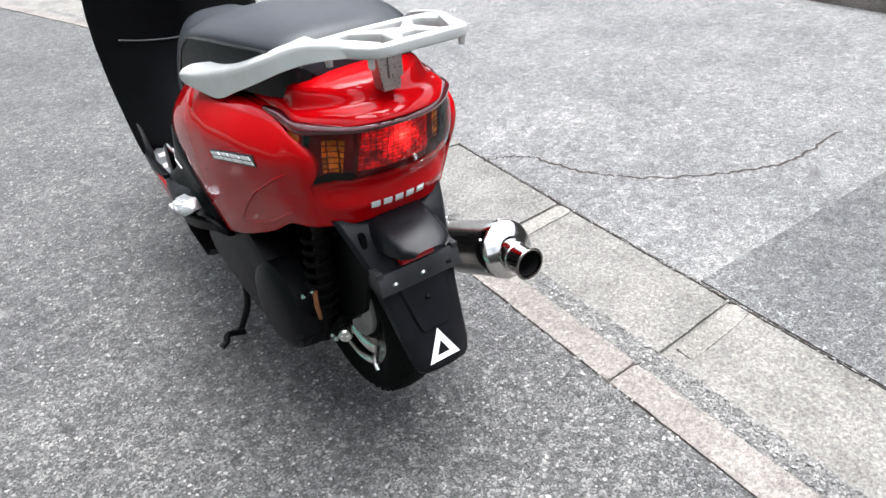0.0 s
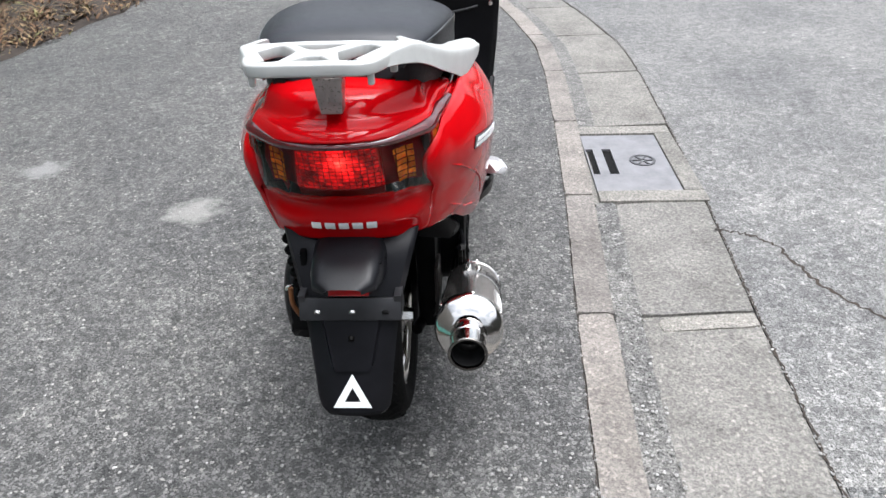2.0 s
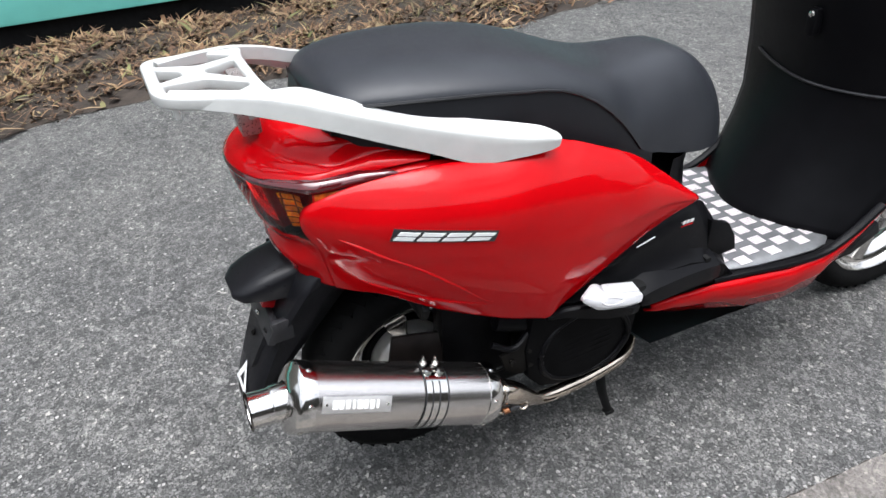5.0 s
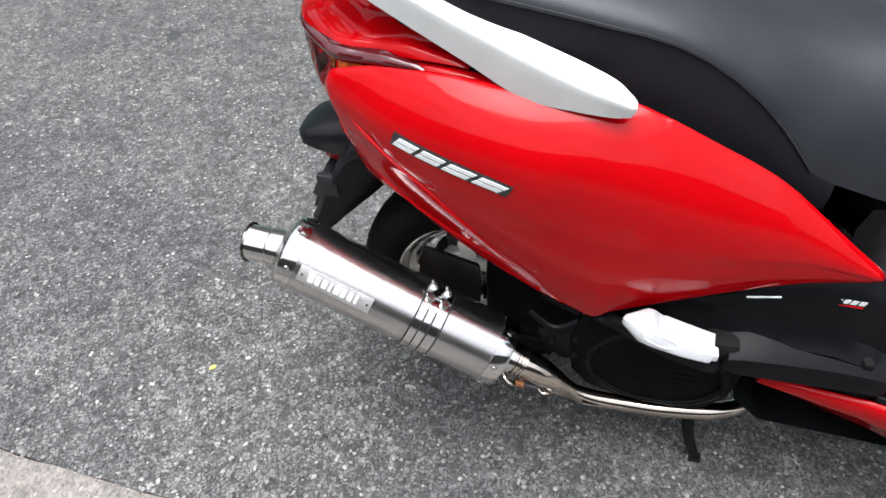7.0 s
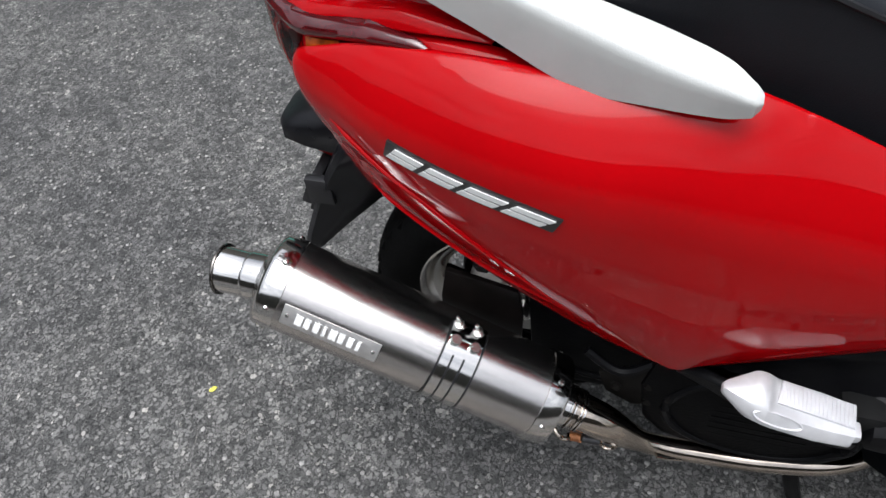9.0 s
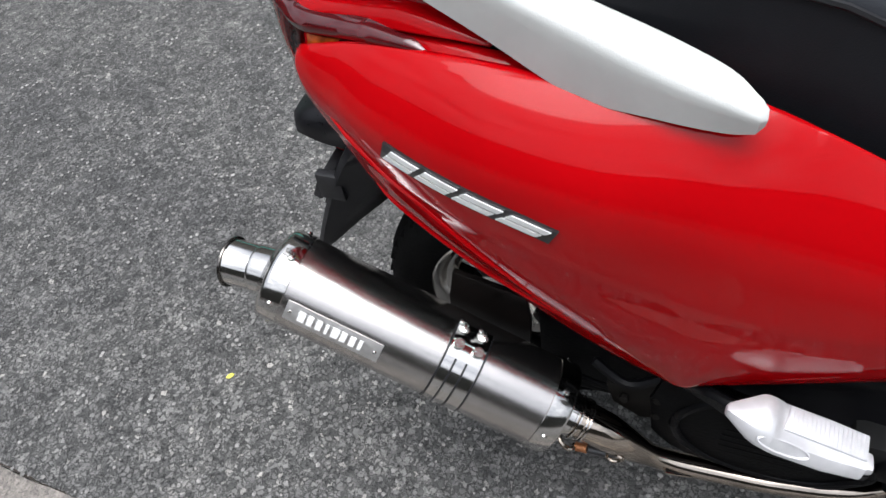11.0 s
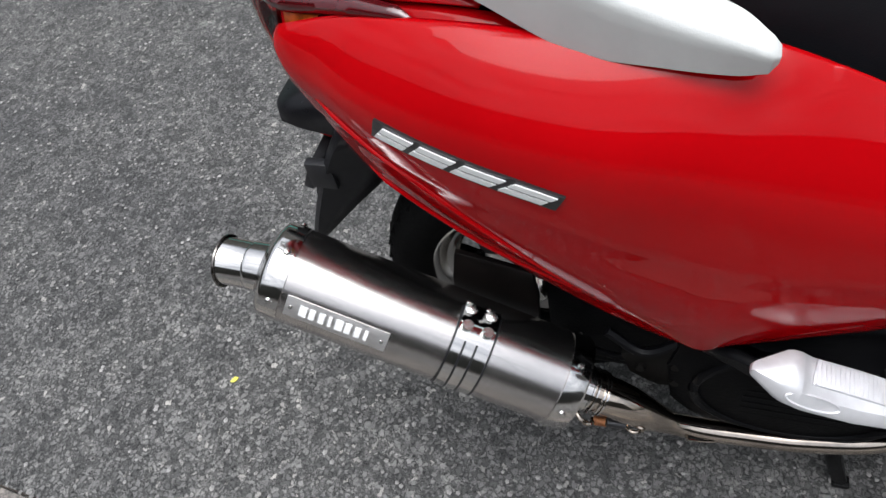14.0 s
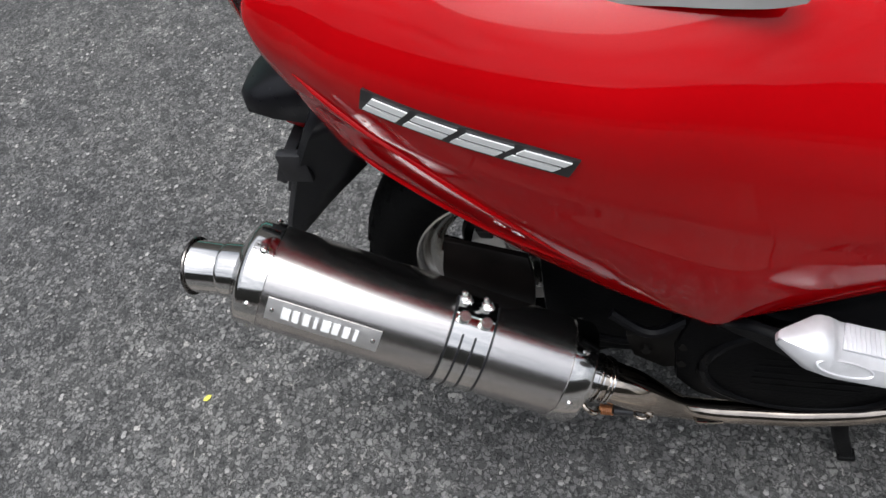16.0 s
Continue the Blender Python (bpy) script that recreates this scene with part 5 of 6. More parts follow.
for by, bz in ((0.205, 0.288), (0.238, 0.300), (0.240, 0.268)):
    part("bracket_bolt", lathe([(0.0, 0.006), (0.0045, 0.006), (0.0055, 0.0045), (0.0055, 0.0)], frame_of((0.156, by, bz), (1, by, bz + 0.2)), 6), M_DARKMETAL, scooter)
part("breather_hose", tube([(0.150, 0.17, 0.335), (0.158, 0.205, 0.318), (0.152, 0.235, 0.332), (0.140, 0.265, 0.352)], 0.0055, 8, 5), M_PLASTIC, scooter)
stand = part("centre_stand", tube([(-0.12, 0.43, 0.165), (0, 0.43, 0.165), (0.12, 0.43, 0.165)], 0.012, 12, 2), M_STAND, scooter, "black steel centre stand")
for s in (-1, 1):
    part("stand_leg", tube([(s * 0.118, 0.425, 0.165), (s * 0.124, 0.432, 0.09), (0.122 if s > 0 else -0.146, 0.459, 0.010)], lambda f: 0.0085 - 0.002 * f, 10, 5, None, 1.3), M_STAND, stand)
    part("stand_foot", box(0.122 if s > 0 else -0.148, 0.461, 0.005, 0.016, 0.020, 0.010, 0.003), M_STAND, stand)
part("stand_lever", tube([(-0.15, 0.43, 0.02), (-0.19, 0.41, 0.045), (-0.20, 0.40, 0.035), (-0.215, 0.395, 0.03)], 0.008, 10, 5), M_STAND, stand)
part("frame_tube", tube([(0.03, 0.55, 0.21), (0.08, 0.42, 0.35), (0.09, 0.25, 0.43), (0.09, 0.05, 0.50)], 0.016, 12, 5), M_STAND, scooter)
part("frame_tube", tube([(-0.03, 0.55, 0.21), (-0.08, 0.42, 0.35), (-0.09, 0.25, 0.43), (-0.09, 0.05, 0.50)], 0.016, 12, 5), M_STAND, scooter)
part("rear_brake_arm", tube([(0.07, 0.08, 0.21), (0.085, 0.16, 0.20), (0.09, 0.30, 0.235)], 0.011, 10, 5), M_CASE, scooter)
# Near-black sheet added inside the bodywork to stand for its shade.
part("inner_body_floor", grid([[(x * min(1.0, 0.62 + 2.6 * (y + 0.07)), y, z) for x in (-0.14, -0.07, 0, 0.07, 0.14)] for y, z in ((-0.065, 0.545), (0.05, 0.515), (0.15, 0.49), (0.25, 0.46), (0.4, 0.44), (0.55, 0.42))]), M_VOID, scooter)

# silencer
A, B = Vector((0.172, -0.160, 0.402)), Vector((0.1778, 0.140, 0.2674))
CAN = frame_of(A, B)
LONG = (B - A).length
exhaust = part("silencer", lathe([(0.0475, 0.020), (0.0495, 0.021), (0.0495, LONG - 0.021), (0.0475, LONG - 0.020)], CAN, 72), M_STEEL, scooter, "brushed stainless steel exhaust silencer")
part("rear_end_cap", lathe([(0.0225, -0.012), (0.030, -0.0105), (0.036, -0.008), (0.044, -0.0045), (0.0490, -0.0015), (0.0506, 0.002), (0.0506, 0.021), (0.0485, 0.022)], CAN, 72), M_POLISH, exhaust, "polished rear end cap")
part("front_end_cap", lathe([(0.0485, LONG - 0.022), (0.0512, LONG - 0.021), (0.0512, LONG - 0.0015), (0.0495, LONG + 0.0015), (0.030, LONG + 0.0035), (0.022, LONG + 0.004)], CAN, 72), M_POLISH, exhaust, "polished front end cap")
AXIS = (A - B).normalized()
DROOP = Vector((AXIS.x, -1.0, 0.06)).normalized()
TAIL = frame_of(A - AXIS * 0.012, A - AXIS * 0.012 + DROOP)
tailpipe = part("tailpipe", lathe([(0.0268, 0.0), (0.0268, 0.034), (0.0264, 0.0365), (0.0252, 0.038), (0.0252, 0.066), (0.0258, 0.0685), (0.0240, 0.0685), (0.0232, 0.060), (0.0232, 0.005), (0.0, 0.004)], TAIL, 48), M_POLISH, exhaust, "short polished tailpipe")
part("tail_lip", lathe([(0.0250, 0.0668), (0.0278, 0.0672), (0.0284, 0.0688), (0.0274, 0.0702), (0.0244, 0.0698)], TAIL, 48), M_LIP, tailpipe, "dark rolled lip")
part("sooty_bore", lathe([(0.0229, 0.0655), (0.0229, 0.008), (0.0, 0.007)], TAIL, 32), M_VOID, tailpipe, "near-black bore")


def can_at(deg, h, r=0.0495):
    """A place on the silencer: the angle up from its outer side, and the way along it."""
    up = CAN.to_3x3().inverted() @ Vector((0, 0, 1))
    out = CAN.to_3x3().inverted() @ Vector((1, 0, 0))
    up.z = out.z = 0
    out.normalize()
    up = (up - out * up.dot(out)).normalized()
    a = radians(deg)
    d = out * math.cos(a) + up * math.sin(a)
    return CAN @ Vector((d.x * r, d.y * r, h))


def can_strip(d0, d1, h0, h1, r0, r1, n=14):
    bm = bmesh.new()
    ds = np.linspace(d0, d1, n)
    lo0, lo1 = [can_at(d, h0, r0) for d in ds], [can_at(d, h1, r0) for d in ds]
    hi0, hi1 = [can_at(d, h0, r1) for d in ds], [can_at(d, h1, r1) for d in ds]
    for r in ((lo0, hi0), (hi0, hi1), (hi1, lo1)):
        grid(r, bm)
    for i in (0, -1):
        grid([[lo0[i], hi0[i]], [lo1[i], hi1[i]]], bm)
    bmesh.ops.remove_doubles(bm, verts=bm.verts, dist=1e-6)
    return bm


for end, h in (("rear", 0.0115), ("front", LONG - 0.0115)):
    for d in (83, 23, -37, 143, 203, 263):
        q = can_at(d, h, 0.0508)
        part("cap_rivet", lathe([(0.0, 0.0026), (0.0026, 0.0022), (0.0040, 0.0)], frame_of(q, can_at(d, h, 0.2)), 10), M_BOLT, exhaust)
plate = part("maker_plate", can_strip(13, 39, 0.028, 0.132, 0.0493, 0.0508, 8), M_PLATE, exhaust, "small metal maker's plate with plain bars")
for k, wide in enumerate((1.25, 1.0, 1.0, 0.55, 1.3, 1.0, 1.0, 0.6)):
    h = 0.0425 + 0.0098 * k + (0.0 if k < 4 else -0.0025)
    part("plate_bar", can_strip(19.5, 33, h, h + 0.0060 * wide, 0.0503, 0.0516, 5), M_WHITE, plate)
for h in (0.0335, 0.1265):
    q = can_at(26, h, 0.0507)
    part("plate_rivet", lathe([(0.0, 0.0012), (0.0018, 0.0010), (0.0024, 0.0)], frame_of(q, can_at(26, h, 0.2)), 10), M_BOLT, plate)
clamp = part("clamp_band", can_strip(-150, 104, 0.190, 0.228, 0.0495, 0.0508, 40), M_POLISH, exhaust, "polished clamp band with rubber strips")
for h in (0.1885, 0.2005, 0.2125, 0.2275):
    part("band_groove", can_strip(-150, 62 if 0.19 < h < 0.22 else 102, h, h + 0.0022, 0.0506, 0.0513, 30), M_BADGEBLACK, clamp)
part("clamp_tab", can_strip(82, 106, 0.1905, 0.2275, 0.0505, 0.0530, 8), M_POLISH, clamp)
for h in (0.198, 0.219):
    base, top = can_at(98, h, 0.051), can_at(98, h, 0.075)
    q = frame_of(base, base + Vector((0.004, 0.0, 0.03)))
    part("clamp_bolt", lathe([(0.0, 0.0), (0.0066, 0.0), (0.0066, 0.0012), (0.0052, 0.0016), (0.0052, 0.005), (0.0060, 0.0052), (0.0060, 0.0064), (0.0050, 0.0068), (0.0050, 0.0095), (0.0023, 0.010), (0.0021, 0.020), (0.0, 0.0204)], q, 6), M_BOLT, clamp, "zinc clamp bolt")
    part("clamp_screw", lathe([(0.0, 0.005), (0.0052, 0.005), (0.0058, 0.004), (0.0058, 0.0)], frame_of(can_at(78, h, 0.052), can_at(78, h, 0.2)), 14), M_BOLT, clamp)
part("hanger_plate", prism([(0.004, 0.300), (0.006, 0.345), (0.014, 0.391), (0.046, 0.384), (0.092, 0.371), (0.097, 0.330), (0.095, 0.285), (0.050, 0.285)], 0.006, Matrix(((0, 0, 1, 0.113), (1, 0, 0, 0), (0, 1, 0, 0), (0, 0, 0, 1))), 0.001), M_HANGER, exhaust, "dark steel hanger plate")
part("hanger_arm", prism([(0.070, 0.485), (0.128, 0.480), (0.152, 0.450), (0.140, 0.425), (0.088, 0.428)], 0.012, Matrix(((1, 0, 0, 0), (0, 0, 1, 0.055), (0, 1, 0, 0), (0, 0, 0, 1))), 0.002), M_STAND, exhaust, "black hanger arm")
part("hanger_strut", box(0.100, 0.135, 0.395, 0.014, 0.02, 0.12, 0.003), M_STAND, exhaust)
PIPE = [tuple(B + (B - A).normalized() * 0.006), tuple(B + (B - A).normalized() * 0.045), (0.172, 0.236, 0.203), (0.166, 0.270, 0.184), (0.160, 0.320, 0.1755), (0.154, 0.380, 0.172), (0.138, 0.455, 0.169), (0.105, 0.505, 0.166), (0.05, 0.54, 0.18)]
pipe = part("exhaust_pipe", tube(PIPE, lambda f: 0.0128 + 0.0085 * (1 - eased(0.15, 0.29, f)), 20, 8), M_PIPE, exhaust, "heat-tinted exhaust pipe")
for h, r in ((0.002, 0.0250), (0.016, 0.0236), (0.020, 0.0250), (0.0275, 0.0246), (0.0315, 0.0240)):
    part("pipe_collar", lathe([(r - 0.004, LONG + h), (r, LONG + h + 0.0006), (r, LONG + h + (0.0135 if h < 0.01 else 0.0022)), (r - 0.004, LONG + h + (0.0142 if h < 0.01 else 0.0028))], CAN, 36), M_POLISH, pipe)
part("pipe_strap", tube([(0.181, 0.262, 0.190), (0.178, 0.275, 0.184), (0.1745, 0.290, 0.180)], lambda f: 0.0042 - 0.001 * f, 8, 4, None, 0.5), M_PIPE, pipe)
hk = B + (B - A).normalized() * 0.012
part("spring_hook", tube([hk + Vector((0.018, -0.006, -0.015)), hk + Vector((0.026, 0.000, -0.020)), hk + Vector((0.028, 0.008, -0.027)), hk + Vector((0.024, 0.013, -0.031)), hk + Vector((0.019, 0.012, -0.034))], 0.0026, 8, 5), M_PIPE, pipe)
p0, p1 = hk + Vector((0.020, 0.014, -0.034)), hk + Vector((0.013, 0.062, -0.047))
sp = [p0.lerp(p1, 0.26 * t / 44) + Vector((0.0044 * math.cos(t), 0, 0.0044 * math.sin(t))) for t in np.linspace(0, 44, 130)]
part("retaining_spring", tube(sp, 0.0010, 5, 1), M_RUST, pipe, "coppery retaining spring")
part("spring_sleeve", tube([p0.lerp(p1, f) for f in (0.26, 0.45, 0.66)], 0.0050, 12, 3), M_BADGEBLACK, pipe, "black rubber sleeve")
part("spring_loop", tube([p0.lerp(p1, 0.66), p0.lerp(p1, 0.80) + Vector((0.004, 0, -0.004)), p0.lerp(p1, 0.95) + Vector((0.005, 0, -0.001)), p1 + Vector((0.004, 0.003, 0.005)), p0.lerp(p1, 0.93) + Vector((0.003, 0, 0.009))], 0.0021, 8, 5), M_PIPE, pipe)

# lower side covers, pegs, floor
for s in (-1, 1):
    def side(y, z, x):
        return (s * (x - (0.010 if s < 0 else 0.0)), y, z)
    rows = []
    for y, zt, xt, zb, xb in ((0.262, 0.414, 0.186, 0.395, 0.165), (0.30, 0.434, 0.190, 0.375, 0.176), (0.36, 0.466, 0.189, 0.362, 0.184), (0.42, 0.490, 0.184, 0.355, 0.187), (0.48, 0.508, 0.178, 0.345, 0.188), (0.53, 0.515, 0.170, 0.338, 0.188), (0.57, 0.490, 0.158, 0.335, 0.187), (0.61, 0.440, 0.150, 0.332, 0.186), (0.635, 0.36, 0.165, 0.332, 0.184)):
        rows.append([side(y, zt, xt - 0.004), side(y, zt * 0.7 + zb * 0.3, xt * 0.5 + xb * 0.5 - 0.006), side(y, zt * 0.45 + zb * 0.55, xt * 0.4 + xb * 0.6 - 0.004), side(y, zt * 0.35 + zb * 0.65, xb + 0.006), side(y, zb, xb), side(y, zb - 0.012, xb - 0.02)])
    cover = solid(part("lower_side_cover", grid(rows), M_PLASTIC, scooter, "black plastic lower side cover"), 0.004)
    bars = 5
    for k in range(bars):
        part("cover_mark", prism([(0, 0), (0.006, 0), (0.008, 0.006), (0.002, 0.006)], 0.001, Matrix(((0, 0, s * 1.0, s * 0.1745), (1, 0, 0, 0.498 + 0.0085 * k), (0, 1, 0, 0.470), (0, 0, 0, 1)))), M_BADGE, cover, "", False)
    part("cover_underline", prism([(0, 0), (0.04, 0), (0.04, 0.002), (0, 0.002)], 0.001, Matrix(((0, 0, s * 1.0, s * 0.1750), (1, 0, 0, 0.498), (0, 1, 0, 0.466), (0, 0, 0, 1)))), M_RED, cover, "", False)
    part("side_wing", prism([(0.585, 0.455), (0.625, 0.44), (0.645, 0.408), (0.652, 0.378), (0.62, 0.375), (0.585, 0.38)], 0.012, Matrix(((0, 0, 1, s * 0.165 - 0.006), (1, 0, 0, 0), (0, 1, 0, 0), (0, 0, 0, 1))), 0.003), M_PLASTIC, cover)
    tilt = Matrix.Translation((0.226 if s > 0 else -0.214, 0.351, 0.421)) @ Matrix.Rotation(radians(-15), 4, "X") @ Matrix.Rotation(radians(s * 10), 4, "Y") @ Matrix.Diagonal((s, 1, 1, 1))
    rows = []
    for y, xi, xo, top, deep in ((-0.069, -0.003, 0.003, 0.001, 0.003), (-0.067, -0.006, 0.005, 0.003, 0.005), (-0.047, -0.0185, 0.0175, 0.0125, 0.0105), (-0.043, -0.0195, 0.0190, 0.0138, 0.011), (-0.036, -0.0195, 0.0200, 0.0138, 0.011), (-0.034, -0.0195, 0.0205, 0.0125, 0.011), (-0.026, -0.0195, 0.021, 0.0075, 0.011), (0.010, -0.0195, 0.020, 0.0075, 0.011), (0.039, -0.018, 0.016, 0.0075, 0.010)):
        mid = 0.25 * xi + 0.25 * xo
        rows.append([tilt @ Vector(q) for q in ((xi, y, -deep), (xi, y, top * 0.75), (xi * 0.7, y, top), (mid + 0.003, y, top), (xo * 0.62, y, top * 0.55 + 0.003), (xo * 0.95, y, 0.001), (xo, y, -0.003), (xo * 0.8, y, -deep))])
    pg = part("pillion_peg", capped(grid(rows, close=True)), M_PEG, scooter, "pale cast pillion foot peg, folded in")
    part("peg_pad", prism([(0.003, -0.027), (0.004, 0.038), (-0.0165, 0.038), (-0.018, -0.024)], 0.003, tilt @ Matrix.Translation((0, 0, 0.0070)), 0.001), M_PEG, pg)
    for k in range(18):
        part("peg_rib", prism([(-0.016, 0.0), (0.003, 0.0), (0.003, 0.0016), (-0.016, 0.0016)], 0.0010, tilt @ Matrix.Translation((0, -0.025 + 0.0035 * k, 0.0098))), M_PEG, pg, "", False)
    oval = [tilt @ Vector((0.0160 + 0.0042 * math.sin(a), -0.024 + 0.020 * math.cos(a), 0.0050 - 0.0034 * math.sin(a))) for a in np.linspace(0, 2 * math.pi, 33)]
    part("peg_oval", tube(oval, 0.0011, 6, 1), M_PEG, pg)
    part("peg_hinge", box(s * 0.226, 0.384, 0.405, 0.016, 0.028, 0.012, 0.004), M_PEG, pg)
    # Solid near-black block stands for the shade in the peg's open pocket.
    part("peg_socket", box(s * 0.193, 0.405, 0.392, 0.040, 0.040, 0.030, 0.008), M_VOID, cover)
    # the step rail that runs forward from the peg to the floor
    rows = []
    for y, xo, zt, zb in ((0.408, 0.219, 0.390, 0.372), (0.413, 0.222, 0.397, 0.366), (0.43, 0.221, 0.400, 0.362), (0.47, 0.217, 0.399, 0.358), (0.52, 0.211, 0.395, 0.353), (0.565, 0.206, 0.390, 0.349), (0.592, 0.202, 0.386, 0.348), (0.597, 0.199, 0.380, 0.352)):
        rows.append([side(y, zt + 0.014, xo - 0.042), side(y, zt + 0.010, xo - 0.030), side(y, zt, xo - 0.010), side(y, zt - 0.006, xo - 0.002), side(y, (zt + zb) / 2, xo), side(y, zb + 0.005, xo - 0.001), side(y, zb, xo - 0.008), side(y, zb - 0.004, xo - 0.046)])
    part("step_rail", capped(grid(rows, close=True)), M_PLASTIC, cover, "black plastic step rail")
    # Small near-black block stands for the shade in the rail's notch.
    part("rail_notch", box(s * 0.190, 0.568, 0.394, 0.014, 0.012, 0.010, 0.003), M_VOID, cover)
    rows = [[side(y, zt, x), side(y, zt - 0.006, x + 0.006), side(y, zb, x + 0.004), side(y, zb - 0.004, x - 0.02)] for y, zt, zb, x in ((0.255, 0.388, 0.376, 0.176), (0.28, 0.402, 0.382, 0.190), (0.31, 0.404, 0.378, 0.203), (0.35, 0.394, 0.368, 0.211), (0.39, 0.383, 0.362, 0.215), (0.405, 0.380, 0.362, 0.214))]
    solid(part("peg_tray", grid(rows), M_PLASTIC, cover, "black tray edge under the peg"), 0.003)
    part("cover_slot", box(s * 0.1855, 0.432, 0.470, 0.002, 0.036, 0.0014, 0.0, Matrix.Rotation(radians(14), 4, "X")), M_BADGE, cover)
    # red sill under the floor edge
    rows = []
    for y, zt, xt, zb, xb in ((0.47, 0.322, 0.180, 0.300, 0.165), (0.52, 0.327, 0.186, 0.285, 0.172), (0.60, 0.329, 0.191, 0.268, 0.178), (0.68, 0.328, 0.200, 0.256, 0.193), (0.76, 0.322, 0.208, 0.248, 0.200), (0.84, 0.326, 0.211, 0.256, 0.202), (0.90, 0.350, 0.209, 0.292, 0.194), (0.96, 0.400, 0.208, 0.352, 0.194), (1.01, 0.46, 0.208, 0.41, 0.194)):
        xt, xb = (w - (0.014 * eased(0.5, 0.75, y) if s < 0 else 0.0) for w in (xt, xb))
        rows.append([side(y, zt, xt), side(y, zt * 0.8 + zb * 0.2, xt + 0.004), side(y, zt * 0.45 + zb * 0.55, xt * 0.5 + xb * 0.5 + 0.006), side(y, zb, xb)])
    solid(part("red_sill", grid(rows), M_RED, scooter, "glossy red floor sill"), 0.005)
    edge = [side(0.60, 0.334, 0.184), side(0.68, 0.334, 0.193), side(0.76, 0.330, 0.202), side(0.84, 0.330, 0.208), side(0.90, 0.355, 0.210), side(0.96, 0.404, 0.211)]
    edge = [(x + (0.012 if s < 0 else 0.0), y, z) for x, y, z in edge]
    part("floor_edging", tube(edge, 0.009, 8, 5, None, 0.8), M_PLASTIC, scooter, "black floor edging")

floor_rows = [[(x, y, z) for x in np.linspace(0.010 - w, w, 13)] for y, w, z in ((0.56, 0.15, 0.328), (0.62, 0.180, 0.328), (0.70, 0.192, 0.328), (0.78, 0.200, 0.326), (0.86, 0.206, 0.326), (0.92, 0.208, 0.332), (0.98, 0.205, 0.36))]
floor_rows = [[(x, y, z - 0.016) for x, y, z in r] for r in floor_rows]
floor_panel = solid(part("floor_panel", grid(floor_rows), M_PLASTIC, scooter, "black floor panel"), 0.03)
plate_rows = [[(x, y, 0.3325) for x in np.linspace(0.008 - w, w, 13)] for y, w in ((0.60, 0.135), (0.63, 0.168), (0.70, 0.182), (0.78, 0.191), (0.83, 0.195), (0.865, 0.190), (0.885, 0.176), (0.897, 0.150))]
check = solid(part("checker_plate", grid(plate_rows), M_CHECK, scooter, "aluminium checker plate floor mat"), 0.003)
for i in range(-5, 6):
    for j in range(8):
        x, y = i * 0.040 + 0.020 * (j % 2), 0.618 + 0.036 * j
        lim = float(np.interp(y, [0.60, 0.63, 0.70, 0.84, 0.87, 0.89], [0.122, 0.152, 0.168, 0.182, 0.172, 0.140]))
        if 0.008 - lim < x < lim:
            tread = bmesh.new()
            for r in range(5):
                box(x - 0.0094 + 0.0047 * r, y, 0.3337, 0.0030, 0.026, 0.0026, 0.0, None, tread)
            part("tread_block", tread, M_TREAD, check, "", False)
part("belly_pan", grid([[(x, y, z + 0.4 * abs(x) ** 1.5) for x in np.linspace(-0.165, 0.165, 9)] for y, z in ((0.46, 0.215), (0.50, 0.180), (0.62, 0.183), (0.75, 0.185), (0.88, 0.195), (1.0, 0.26))]), M_PLASTIC, scooter, "black belly pan")
part("under_seat_column", grid([[(0.145 * math.sin(a) * k, y0 - 0.10 * (1 - math.cos(a)), z) for a in np.linspace(-1.5, 1.5, 17)] for z, y0, k in ((0.33, 0.640, 1.12), (0.40, 0.625, 1.06), (0.48, 0.605, 1.0), (0.545, 0.60, 0.95), (0.57, 0.61, 0.9))]), M_PLASTIC, scooter, "black cover under the saddle")


# leg shield and front
def shield_row(z, yc, w, back, n=21):
    return [(w * s, yc + back * abs(s) ** 1.7, z) for s in np.linspace(-1, 1, n)]


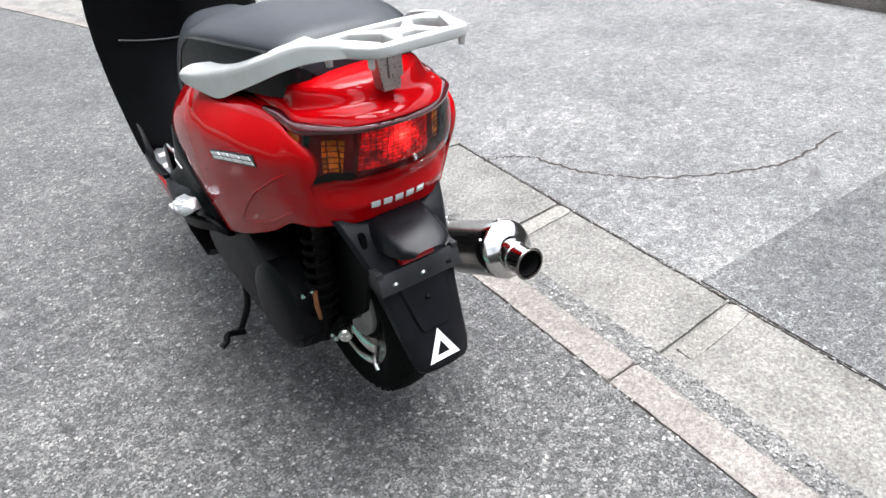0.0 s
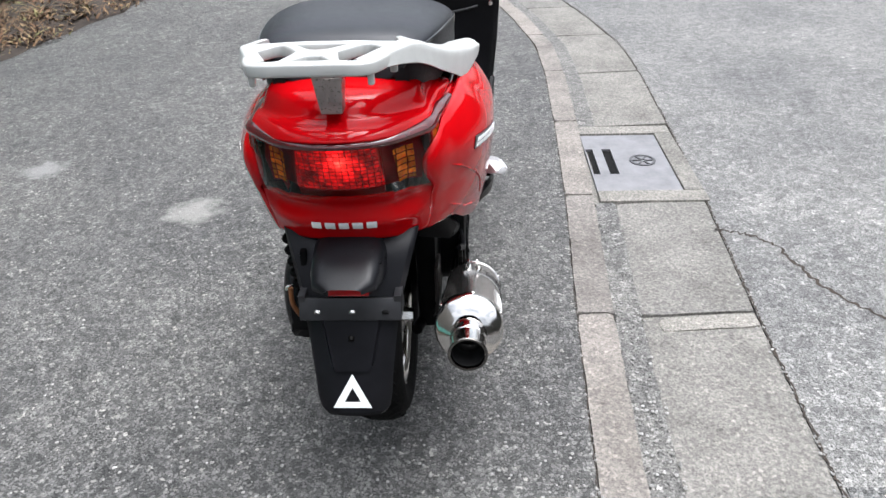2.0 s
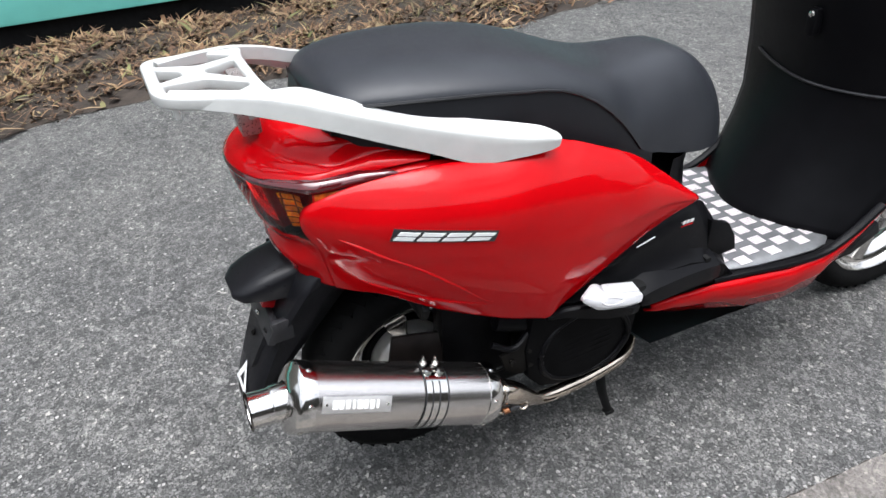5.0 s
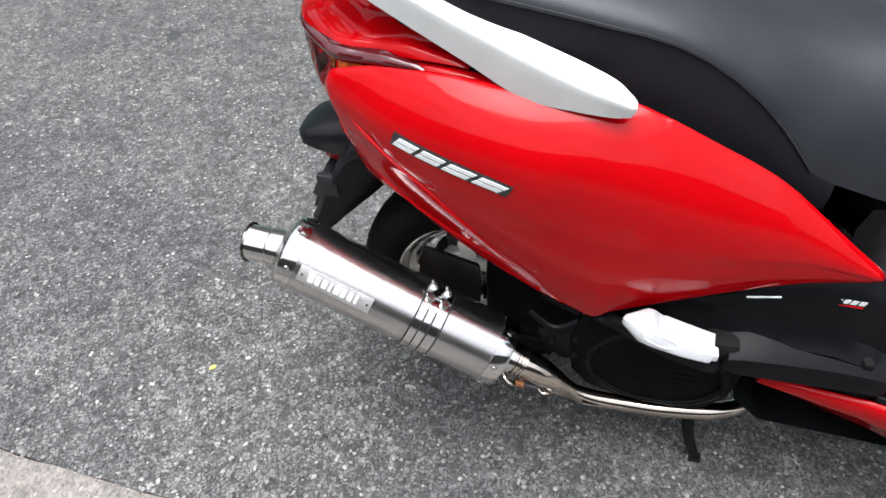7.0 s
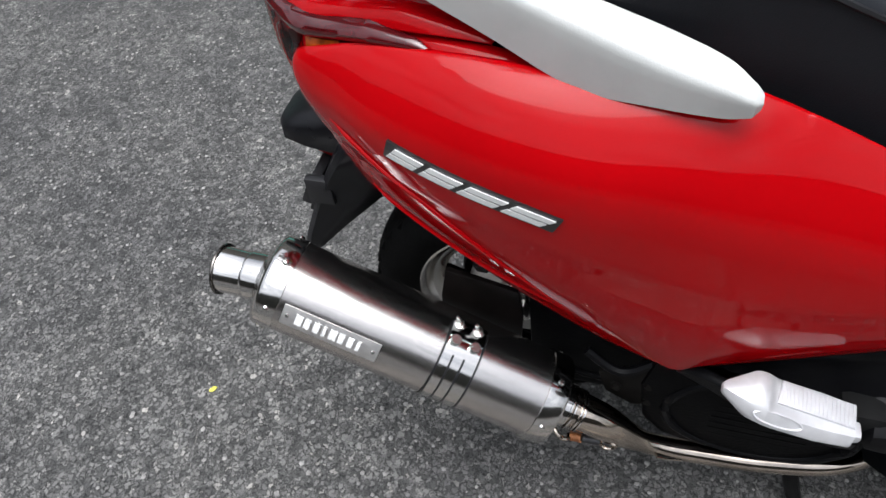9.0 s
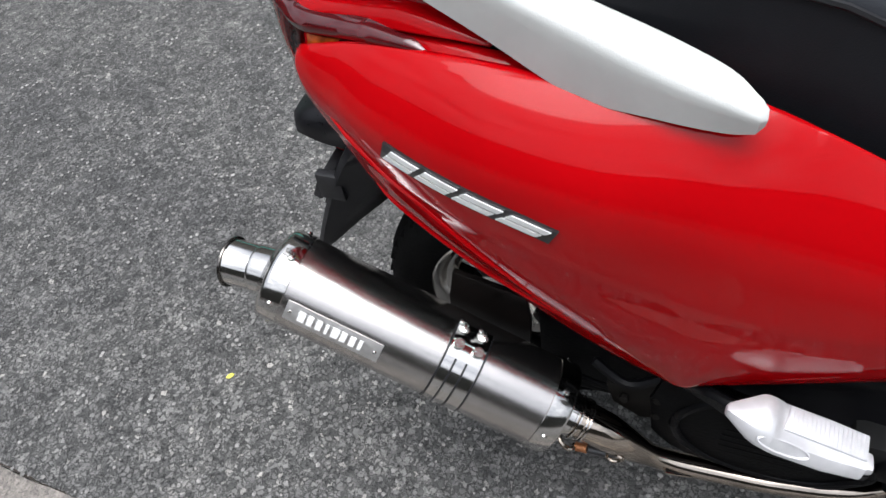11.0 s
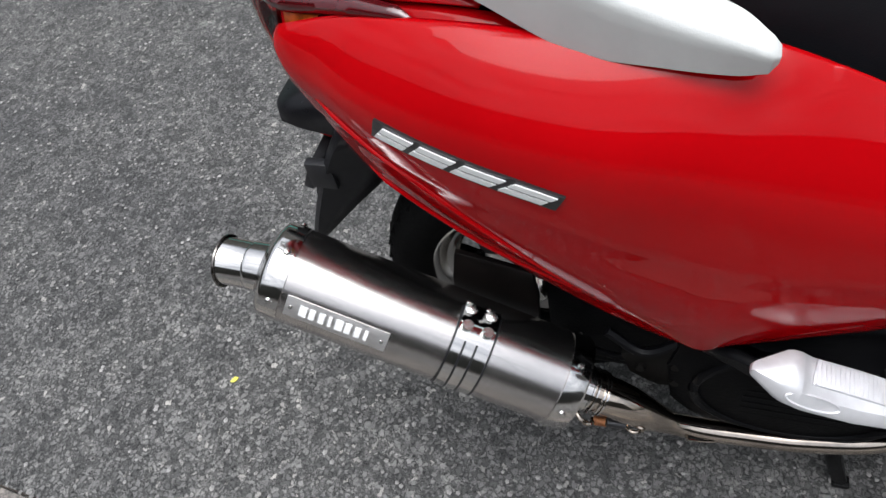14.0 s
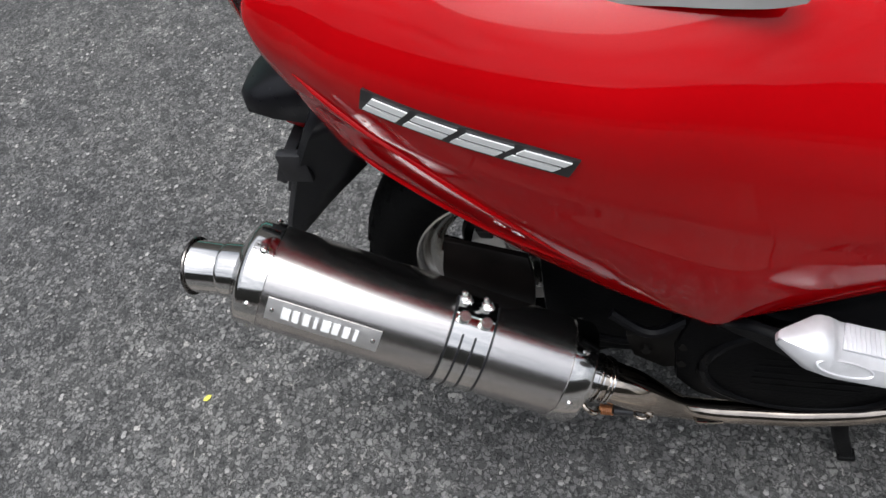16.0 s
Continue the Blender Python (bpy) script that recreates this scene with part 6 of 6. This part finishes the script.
SH = [(0.318, 0.805, 0.200, 0.105), (0.345, 0.822, 0.206, 0.105), (0.39, 0.850, 0.211, 0.105), (0.44, 0.880, 0.216, 0.10), (0.50, 0.908, 0.222, 0.09), (0.58, 0.935, 0.227, 0.06), (0.60, 0.935, 0.228, 0.06), (0.66, 0.925, 0.228, 0.06), (0.74, 0.910, 0.222, 0.06), (0.82, 0.900, 0.205, 0.06), (0.88, 0.900, 0.18, 0.05)]
shield = solid(part("leg_shield", grid([shield_row(*r) for r in SH]), M_PLASTIC, scooter, "black inner leg shield"), 0.006)
part("glove_lid_gap", tube([(x, 0.930 + 0.06 * abs(x / 0.227) ** 1.7, 0.602 - 0.02 * (1 - (x / 0.2) ** 2)) for x in np.linspace(-0.17, 0.17, 11)], 0.003, 8, 2), M_BADGEBLACK, shield)
part("bag_hook", box(0.0, 0.908, 0.70, 0.022, 0.022, 0.05, 0.006), M_PLASTIC, shield)
part("hook_pin", lathe([(0.0, 0.004), (0.005, 0.003), (0.006, 0.0)], frame_of((0.0, 0.897, 0.715), (0.0, 0.0, 0.715)), 12), M_BOLT, shield)
part("shield_screw", lathe([(0.0, 0.004), (0.006, 0.003), (0.007, 0.0)], frame_of((0.205, 0.978, 0.60), (0.205, 0.0, 0.60)), 12), M_BOLT, shield)
front = []
for z, y, w in ((0.30, 1.05, 0.17), (0.36, 1.06, 0.185), (0.45, 1.06, 0.208), (0.55, 1.055, 0.228), (0.66, 1.04, 0.236), (0.76, 1.01, 0.230), (0.84, 0.98, 0.21), (0.89, 0.95, 0.182)):
    front.append([((w - 0.016) * math.sin(a), y - 0.055 + 0.12 * math.cos(a), z) for a in np.linspace(-1.5, 1.5, 25)])
solid(part("front_cowl", grid(front), M_RED, scooter, "glossy red front cowl"), 0.004)
fork = part("front_fork", tube([(0.055, 1.20, 0.50), (0.058, 1.262, 0.233)], 0.016, 12, 3), M_CASE, scooter, "dark front fork")
part("fork_leg", tube([(-0.055, 1.20, 0.50), (-0.058, 1.262, 0.233)], 0.016, 12, 3), M_CASE, fork)
part("steering_tube", tube([(0, 1.03, 0.82), (0, 1.19, 0.50)], 0.024, 14, 3), M_CASE, fork)
part("front_mudguard", grid([[(x, FRONT.y + 0.25 * math.cos(a), FRONT.z + (0.25 - 1.2 * x * x) * math.sin(a)) for x in np.linspace(-0.06, 0.06, 7)] for a in np.linspace(radians(35), radians(165), 18)]), M_RED, scooter, "red front mudguard")


# the frame narrows and runs a little to the right towards the front
for ob in scooter.children_recursive:
    for vert in ob.data.vertices:
        if vert.co.y > 0.55:
            vert.co.x *= 1 - (0.06 * eased(0.66, 0.92, vert.co.y) if vert.co.y < 1.13 else 0.0)
            vert.co.x += 0.075 * (vert.co.y - 0.55)
